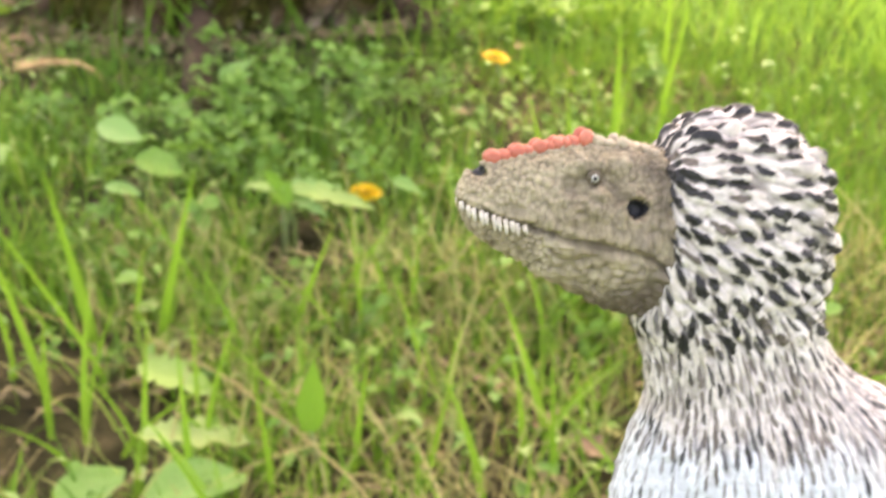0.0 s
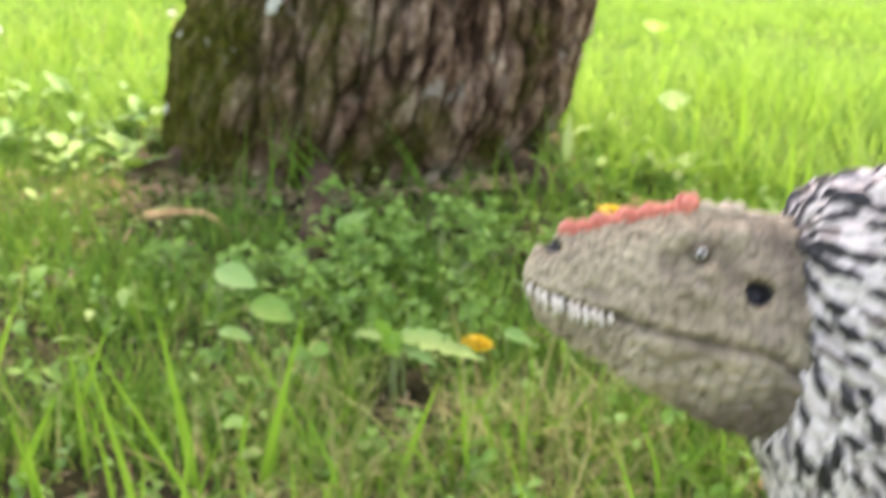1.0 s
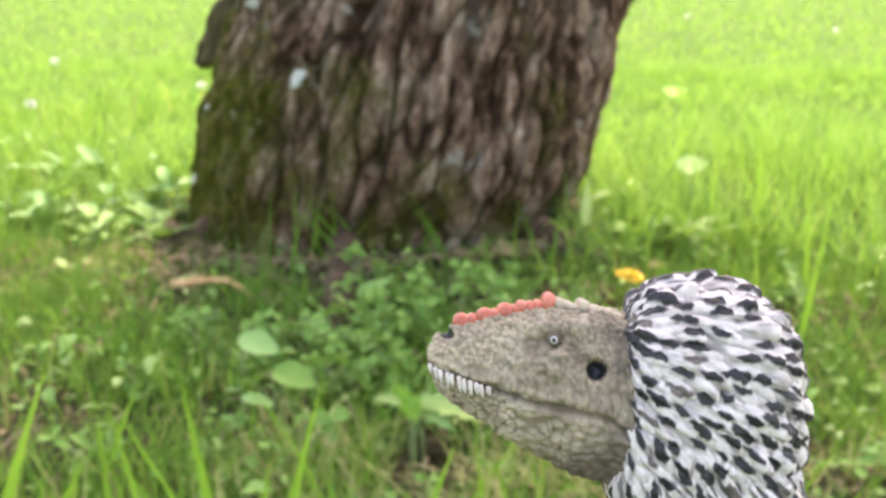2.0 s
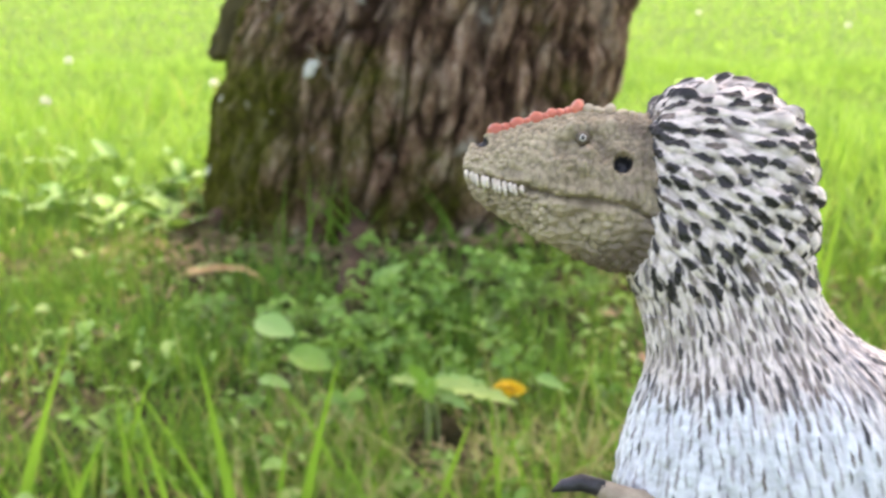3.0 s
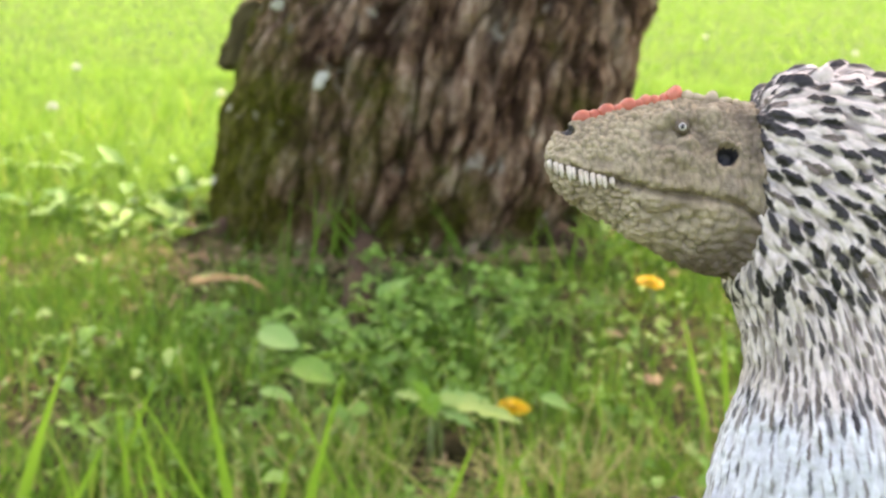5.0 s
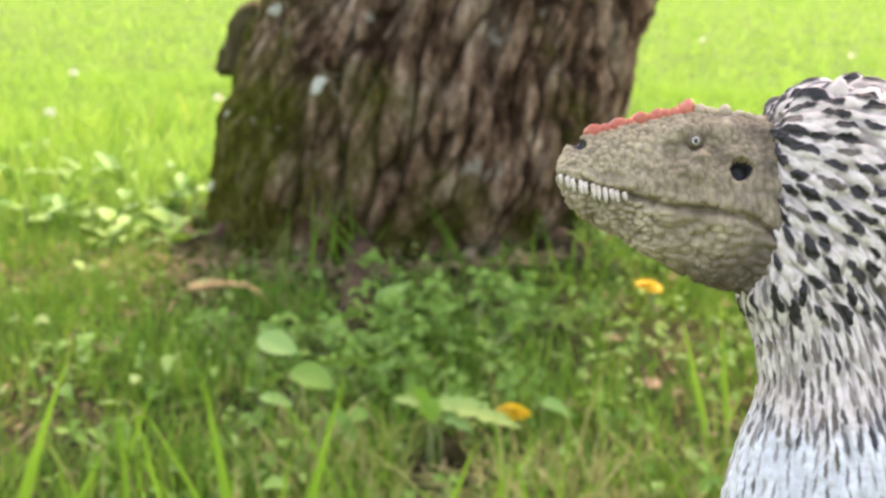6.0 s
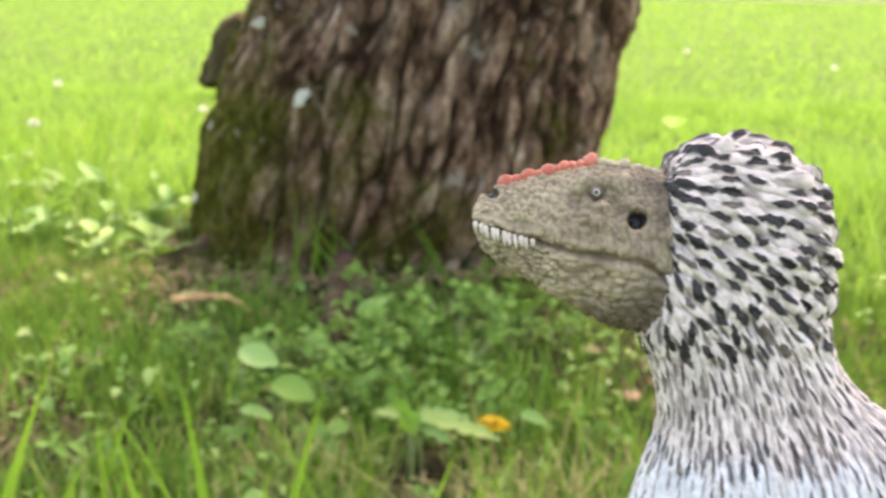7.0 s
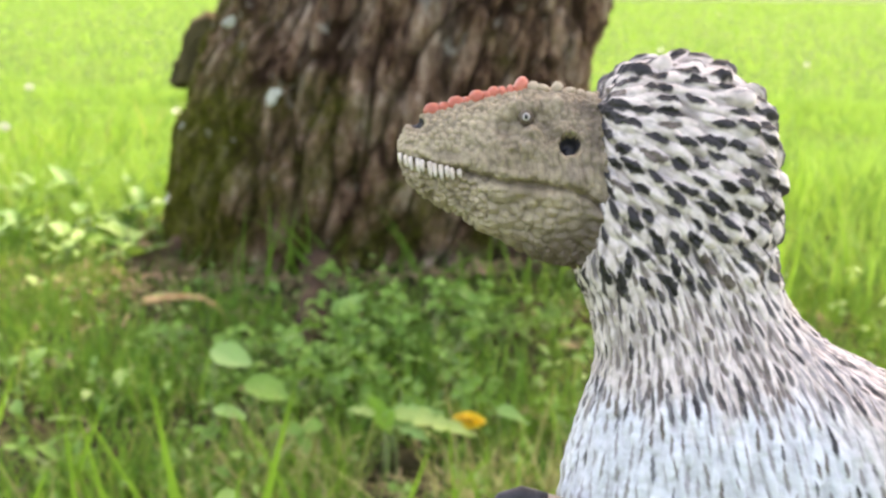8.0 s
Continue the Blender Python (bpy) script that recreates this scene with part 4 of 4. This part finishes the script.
def dandelion(x, y, h, tilt, size):
    d = thing("dandelion", "yellow dandelion flower on a short stem in the turf", "flower", "dandelions", at=(x, y, gz(x, y)))
    v, f = tube([(0.012, 0.006, -0.005), (0.006, 0.002, h * 0.5), (0, 0, h)], [0.0022, 0.002, 0.002], 7)
    part("stem", mesh_from("stem", v, f, [M_STEM]), d)
    vs, fs = [], []
    r = random.Random(int(x * 1000))
    for layer, (cnt, R, up) in enumerate(((26, 1.0, 0.15), (22, 0.82, 0.35), (20, 0.62, 0.55), (18, 0.42, 0.7))):
        for k in range(cnt):
            g = 2 * math.pi * (k + r.uniform(-.3, .3)) / cnt
            L = size * R * r.uniform(0.9, 1.08)
            w = size * 0.085
            c, s = math.cos(g), math.sin(g)
            o = len(vs)
            for u, ww, zz in ((0.05, 0.5, 0), (0.6, 1, 0.5), (0.95, 0.9, 0.8), (1.0, 0.4, 0.78)):
                z = zz * up * size * 0.5 + layer * 0.0006
                vs += [(L * u * c - s * w * ww, L * u * s + c * w * ww, z), (L * u * c + s * w * ww, L * u * s - c * w * ww, z)]
            fs += [(o + 2 * q, o + 2 * q + 1, o + 2 * q + 3, o + 2 * q + 2) for q in range(3)]
    me = mesh_from("flower_head", vs, fs, [M_PETAL])
    hd = part("flower_head", me, d)
    hd.matrix_basis = pose(0, 0, h, tilt, 8, 0)
    v, f = tube([(0, 0, h - 0.008), (0, 0, h - 0.002), (0, 0, h + 0.001)], [0.002, 0.005, 0.006], 9)
    part("calyx", mesh_from("calyx", v, f, [M_STEM]), d)


dandelion(-0.080, 0.930, 0.034, 4, 0.0162)
dandelion(0.069, 1.290, 0.044, 6, 0.0185)


def single_leaf(x, y, z, length, width, yaw, pitch, material, label, shape="oval", lobes=0, name="leaf", category="leaf", roll=0, stalk=True, group="", droop=0.2):
    """A leaf whose middle is at (x, y, z), with its stalk down to the soil."""
    ob = thing(name, label, category, group, at=(x, y, gz(x, y)))
    lf = part("leaf_blade", leaf_mesh("leaf_blade", length, width, material, shape, 0.15, droop, lobes, x * 40), ob)
    m = pose(0, 0, z - gz(x, y), roll, -pitch, yaw) @ Matrix.Translation((-length / 2, 0, droop * length * 0.25))
    lf.matrix_basis = m
    if stalk:
        a = m @ Vector((0.002, 0, 0))
        foot = Vector((a.x * 1.3, a.y * 1.3, -0.006))
        v, f = tube([foot, (foot + a) * 0.5 + Vector((0.003, 0, 0.004)), a], [0.0016, 0.0013, 0.001], 6)
        part("stalk", mesh_from("stalk", v, f, [M_STEM]), ob)
    return ob


single_leaf(-0.310, 0.950, 0.070, 0.046, 0.027, -20, -9, M_MINT, "smooth oval green leaf standing above the turf", name="oval_leaf", roll=36, droop=0.08)
single_leaf(-0.273, 0.936, 0.043, 0.046, 0.030, -10, -6, M_CLOVER, "rounded grey-green leaf beside the oval leaf", name="round_leaf", roll=28)
single_leaf(-0.300, 0.903, 0.032, 0.034, 0.016, -10, 0, M_WEED, "small rounded green weed leaf in the turf", roll=20)
single_leaf(-0.238, 1.208, 0.05, 0.05, 0.022, 35, 30, M_WEED, "upright pointed green leaf at the edge of the clover", "lance", roll=25)
for dx, dy, dz, L, w, yaw, pitch, m in ((0.040, -0.008, 0.002, 0.080, 0.026, -12, -3, M_PALE), (-0.020, 0.006, 0.004, 0.046, 0.020, 164, 4, M_PALE), (0.022, 0.004, 0.006, 0.056, 0.022, 12, 4, M_WEED),
                                        (-0.002, -0.010, 0.002, 0.032, 0.026, -70, -14, M_BLADE), (0.016, -0.010, -0.003, 0.052, 0.020, -34, -8, M_WEED), (-0.014, 0.010, 0.010, 0.034, 0.016, 128, 20, M_BLADE)):
    single_leaf(-0.148 + dx, 0.878 + dy, 0.042 + dz, L, w, yaw, pitch, m, "jagged light green leaf spread over a dark hollow", "toothed", roll=22 if abs(yaw) < 90 else -22, name="toothed_leaf", group="toothed leaves", droop=0.12)
single_leaf(-0.040, 0.930, 0.030, 0.036, 0.014, -40, 0, M_WEED, "curled light green leaf beside the dandelion", "lance", roll=30)
single_leaf(-0.102, 0.565, 0.046, 0.05, 0.019, 88, 62, M_BLADE, "upright bright green lance-shaped leaf", "lance", droop=0.05)
single_leaf(-0.199, 0.612, 0.026, 0.056, 0.034, -20, 0, M_PALE, "pale lobed fallen leaf on bare soil", "lobed", 3, roll=15, stalk=False, name="fallen_leaf")
single_leaf(-0.173, 0.556, 0.020, 0.074, 0.028, 5, 2, M_PALE, "pale ragged fallen leaf on bare soil", "lobed", 4, roll=12, stalk=False, name="fallen_leaf")
single_leaf(-0.226, 0.504, 0.02, 0.05, 0.036, 60, 10, M_WEED, "broad green weed leaf on the soil", stalk=False)
single_leaf(-0.167, 0.508, 0.02, 0.06, 0.040, 20, 8, M_WEED, "broad green weed leaf on the soil", stalk=False)
for x, y, yaw, s in ((0.061, 0.613, 30, 0.036), (0.083, 0.581, -40, 0.036), (0.088, 0.52, 80, 0.036), (0.042, 0.512, 10, 0.036), (-0.03, 0.60, 50, 0.026), (0.02, 0.66, -20, 0.026), (-0.35, 0.60, 10, 0.03),
                     (-0.62, 1.46, 20, 0.04), (-0.68, 1.40, 70, 0.035), (-0.56, 1.44, -20, 0.04), (0.02, 1.18, 15, 0.03), (0.06, 1.06, 60, 0.034),
                     (-0.09, 1.45, 5, 0.04), (-0.15, 1.43, -10, 0.035), (0.12, 1.45, 30, 0.04), (-0.5, 0.75, 0, 0.03), (0.03, 0.76, -30, 0.03)):
    single_leaf(x, y, 0.012 + gz(x, y), s, s * 0.62, yaw, 6, M_DEAD, "dry brown curled leaf lying in the grass", "lobed", 2, name="dead_leaf", category="dead leaf", roll=18, stalk=False, group="dead leaves")
single_leaf(0.19, 1.70, 0.11, 0.05, 0.05, 80, 30, M_WEED, "pale round leaf above the long grass", droop=0.03, name="round_leaf")
single_leaf(0.256, 2.55, 0.12, 0.06, 0.06, 80, 22, M_BLADE, "bright yellow-green round leaf in the long grass", droop=0.03, name="round_leaf")
single_leaf(0.02, 1.50, 0.09, 0.075, 0.016, 80, 75, M_PALE, "narrow pale silvery leaf beside the trunk", "lance", droop=0.05)


# clover and small weeds
def clover_parts(seed):
    """Leaf and stalk meshes of one clover plant: three leaflets on each stalk."""
    r = random.Random(seed)
    made = []
    for s in range(5):
        g = r.uniform(0, 2 * math.pi)
        h = r.uniform(0.02, 0.05)
        e = Vector((math.cos(g) * h * 0.7, math.sin(g) * h * 0.7, h))
        v, f = tube([(0, 0, -0.006), (e.x * 0.4, e.y * 0.4, h * 0.6), tuple(e)], [0.0011, 0.0009, 0.0007], 5)
        made.append(("stalk", mesh_from("stalk", v, f, [M_STEM])))
        L = r.uniform(0.009, 0.018)
        tl = Matrix.Rotation(r.uniform(-0.9, 0.9), 3, "X") @ Matrix.Rotation(r.uniform(-0.9, 0.9), 3, "Y")
        ch = []
        for k in range(3):
            a = 2 * math.pi * k / 3 + g
            vs = []
            for u, w in ((0, 0.08), (0.35, 0.75), (0.7, 1.0), (0.95, 0.75), (1.0, 0.25)):
                for side in (-1, 0, 1):
                    q = Vector((u * L, side * w * L * 0.4, abs(side) * 0.2 * L - 0.2 * L * u * u))
                    vs.append(tuple(e + tl @ (Matrix.Rotation(a, 3, "Z") @ q)))
            ch.append((vs, [(i * 3 + j, i * 3 + j + 1, i * 3 + j + 4, i * 3 + j + 3) for i in range(4) for j in range(2)], 0))
        v, f, _ = join(ch)
        made.append(("leaf", mesh_from("leaf", v, f, [M_CLOVER])))
    return made


def clover_thing(meshes, x, y, s, yaw):
    ob = thing("clover", "small green clover plant with three-part leaves in the turf", "clover", "clover plants", at=(x, y, gz(x, y)))
    ob.rotation_euler, ob.scale = (0, 0, yaw), (s, s, s)
    for nm, me in meshes:
        part(nm, me, ob)


clovers = [clover_parts(s) for s in range(6)]
rc = random.Random(31)
for i in range(100):
    k = rc.random()
    if k < 0.30:
        x, y = rc.gauss(-0.135, 0.060), rc.gauss(1.21, 0.06)
    elif k < 0.52:
        x, y = rc.gauss(-0.255, 0.05), rc.gauss(1.06, 0.05)
    elif k < 0.62:
        x, y = rc.gauss(0.05, 0.05), rc.gauss(1.50, 0.05)
    else:
        x, y = rc.uniform(-0.55, 0.3), rc.uniform(0.5, 1.35)
    if (x + 0.3) ** 2 + (y - TRUNK_Y) ** 2 < 0.36 ** 2 or math.hypot(x - 0.069, y - 1.26) < 0.05 or math.hypot(x + 0.085, y - 0.905) < 0.05 or hollow(x, y):
        continue
    clover_thing(clovers[i % 6], x, y, rc.uniform(0.55, 1.05), rc.uniform(0, 6.28))


# bright leafy weeds left and right of the trunk
def weed(x, y, n, size, material, label, seed):
    r = random.Random(seed)
    ob = thing("leafy_weed", label, "weed", "leafy weeds", at=(x, y, gz(x, y)))
    for k in range(n):
        L = size * r.uniform(0.7, 1.3)
        lf = part("leaf_blade", leaf_mesh("leaf_blade", L, L * r.uniform(0.35, 0.55), material, "lance" if r.random() < 0.6 else "oval", 0.2, 0.45, 0, k), ob)
        z = r.uniform(0.0, 0.05)
        lf.matrix_basis = pose(r.gauss(0, 0.012), r.gauss(0, 0.012), z, r.uniform(-20, 20), -r.uniform(15, 60), 360 * k / n + r.uniform(-25, 25))
    v, f = tube([(0, 0, -0.01), (0.003, 0, 0.03), (0, 0.003, 0.06)], [0.003, 0.0025, 0.001], 7)
    part("stalk", mesh_from("stalk", v, f, [M_STEM]), ob)


rw = random.Random(77)
for i in range(34):
    k = rw.random()
    if k < 0.6:
        x, y = rw.uniform(-1.25, -0.66), rw.uniform(1.55, 2.3)
    elif k < 0.8:
        x, y = rw.uniform(0.06, 0.2), rw.uniform(1.48, 1.75)
    else:
        x, y = rw.uniform(-0.95, -0.62), rw.uniform(1.3, 1.6)
    weed(x, y, 11, rw.uniform(0.03, 0.06), M_BRIGHT if k < 0.6 else M_CLOVER, "bright leafy weed growing beside the tree trunk" if k < 0.6 else "dark green leafy weed at the foot of the trunk", i)

# white clover heads in the lawn
rf = random.Random(5)
for x, y in ((-0.86, 2.6), (-1.35, 2.6), (-1.75, 3.6), (0.75, 6.5), (1.35, 5.5), (-1.6, 5.6), (-1.1, 3.2)):
    ob = thing("white_clover_flower", "small white clover flower above the lawn", "flower", "white clover flowers", at=(x, y, gz(x, y)))
    h = rf.uniform(0.05, 0.08)
    v, f = tube([(0, 0, -0.005), (0.004, 0, h)], [0.0015, 0.0012], 6)
    part("stem", mesh_from("stem", v, f, [M_STEM]), ob)
    ch = []
    for k in range(46):
        a, t = 2.4 * k, math.acos(1 - 1.75 * (k + 0.5) / 46)
        c = Vector((math.sin(t) * math.cos(a), math.sin(t) * math.sin(a), math.cos(t) * 0.85))
        o = c.orthogonal().normalized()
        w = o.cross(c)
        ch.append(([tuple(c * 0.004 + o * 0.003), tuple(c * 0.004 - o * 0.003), tuple(c * 0.013 - o * 0.0026 + w * 0.001), tuple(c * 0.015), tuple(c * 0.013 + o * 0.0026 - w * 0.001)], [(0, 1, 2, 3, 4)], 0))
    v, f, _ = join(ch)
    hd = part("flower_head", mesh_from("flower_head", v, f, [M_WHITE_FLOWER]), ob)
    hd.location = (0.004, 0, h)


# bark strip, root and chips at the foot of the tree
def strip():
    vs, fs, n, m = [], [], 20, 8
    for i in range(n + 1):
        s = i / n
        for j in range(m + 1):
            a = (j / m - 0.5) * 2.4
            w = 0.011 * (1 - 0.55 * s) * (1 + 0.25 * noise.noise((s * 7, a, 0)))
            vs.append((0.10 * s, math.sin(a) * w, math.cos(a) * w * 0.8 + 0.012 + 0.008 * math.sin(3.0 * s) - 0.012 * max(0, s - 0.75) * 4))
    for i in range(n):
        for j in range(m):
            fs.append((i * (m + 1) + j, i * (m + 1) + j + 1, (i + 1) * (m + 1) + j + 1, (i + 1) * (m + 1) + j))
    me = mesh_from("bark_strip", vs, fs, [M_STICK])
    ob = piece("bark_strip", me, "curled tan strip of dry bark lying on the turf", "bark", at=pose(-0.515, 1.275, gz(-0.49, 1.275) + 0.008, 0, 0, 8))
    sol = ob.modifiers.new("thick", "SOLIDIFY")
    sol.thickness = 0.002


strip()


def root(x0, y0, x1, y1, r, label):
    path, rad = [], []
    for i in range(12):
        s = i / 11
        x, y = x0 + (x1 - x0) * s, y0 + (y1 - y0) * s
        path.append((x + 0.008 * noise.noise((s * 4, x0, 1)), y, gz(x, y) + r * (0.7 - 0.9 * s) + 0.004 * noise.noise((s * 9, 0, y0))))
        rad.append(r * (1 - 0.55 * s) * (1 + 0.3 * noise.noise((s * 8, 3, x0))))
    v, f = tube(path, rad, 12)
    piece("tree_root", mesh_from("tree_root", v, f, [M_ROOT]), label, "root", "tree roots")


root(-0.318, 1.44, -0.276, 1.12, 0.026, "dark brown surface root running out from the trunk")
root(-0.05, 1.55, 0.10, 1.42, 0.026, "dark brown surface root half hidden by weeds")
root(-0.55, 1.58, -0.66, 1.45, 0.024, "dark brown surface root half buried in litter")


def build_chips():
    r = np.random.default_rng(14)
    ch = []
    for i in range(2000):
        k = r.random()
        if k < 0.32:
            x, y = r.normal(-0.62, 0.10), r.normal(1.42, 0.08)
        elif k < 0.62:
            a = r.uniform(-2.9, -0.3)
            x, y = -0.3 + 0.37 * math.cos(a), TRUNK_Y + 0.37 * math.sin(a)
        else:
            x, y = r.uniform(-0.6, 0.35), r.uniform(0.4, 1.4)
        L, w = r.uniform(0.006, 0.028), r.uniform(0.002, 0.007)
        m = pose(x, y, gz(x, y) + r.uniform(0.002, 0.02), r.uniform(-35, 35), r.uniform(-30, 30), r.uniform(0, 360))
        q = [m @ Vector(c) for c in ((-L / 2, -w / 2, 0), (L / 2, -w * 0.3, 0), (L / 2, w * 0.4, 0.001), (-L / 2, w / 2, 0), (0, 0, w * 0.5))]
        ch.append(([tuple(c) for c in q], [(0, 1, 4), (1, 2, 4), (2, 3, 4), (3, 0, 4), (3, 2, 1, 0)], 0))
    v, f, _ = join(ch)
    piece("plant_litter", mesh_from("plant_litter", v, f, [M_CHIP], smooth=False), "brown bark chips and dry plant litter on the soil", "litter", kind="stuff")


build_chips()


def build_small_leaves():
    """Countless small weed leaves between the blades."""
    r = np.random.default_rng(41)
    V, F = [], []
    for i in range(3300):
        k = r.random()
        if k < 0.6:
            x, y = r.uniform(-0.6, 0.45), r.uniform(0.38, 1.15)
        elif k < 0.85:
            x, y = r.uniform(-0.75, 0.3), r.uniform(1.0, 1.5)
        else:
            x, y = r.uniform(0.0, 0.6), r.uniform(1.1, 1.7)
        if noise.noise((x * 9, y * 9, 0)) < -0.12 or (x + 0.3) ** 2 + (y - TRUNK_Y) ** 2 < 0.33 ** 2 or hollow(x, y):
            continue
        L = r.gamma(4, 0.0023) + 0.003
        w = L * r.uniform(0.16, 0.36)
        m = pose(x, y, gz(x, y) + r.uniform(0.004, 0.034), r.uniform(-40, 40), r.uniform(-45, 20), r.uniform(0, 360))
        o = len(V)
        for u, ww, z in ((0, 0.15, 0), (0.3, 0.85, 0.04), (0.65, 1.0, 0.02), (1.0, 0.1, -0.12)):
            V += [tuple(m @ Vector((u * L, -ww * w, (z + 0.12 * ww) * L))), tuple(m @ Vector((u * L, 0, z * L))), tuple(m @ Vector((u * L, ww * w, (z + 0.12 * ww) * L)))]
        F += [(o + 3 * a + b, o + 3 * a + b + 1, o + 3 * a + b + 4, o + 3 * a + b + 3) for a in range(3) for b in range(2)]
    piece("small_weed_leaves", mesh_from("small_weed_leaves", V, F, [M_SMALL]), "small green weed leaves mixed into the turf", "weeds", kind="stuff")


build_small_leaves()
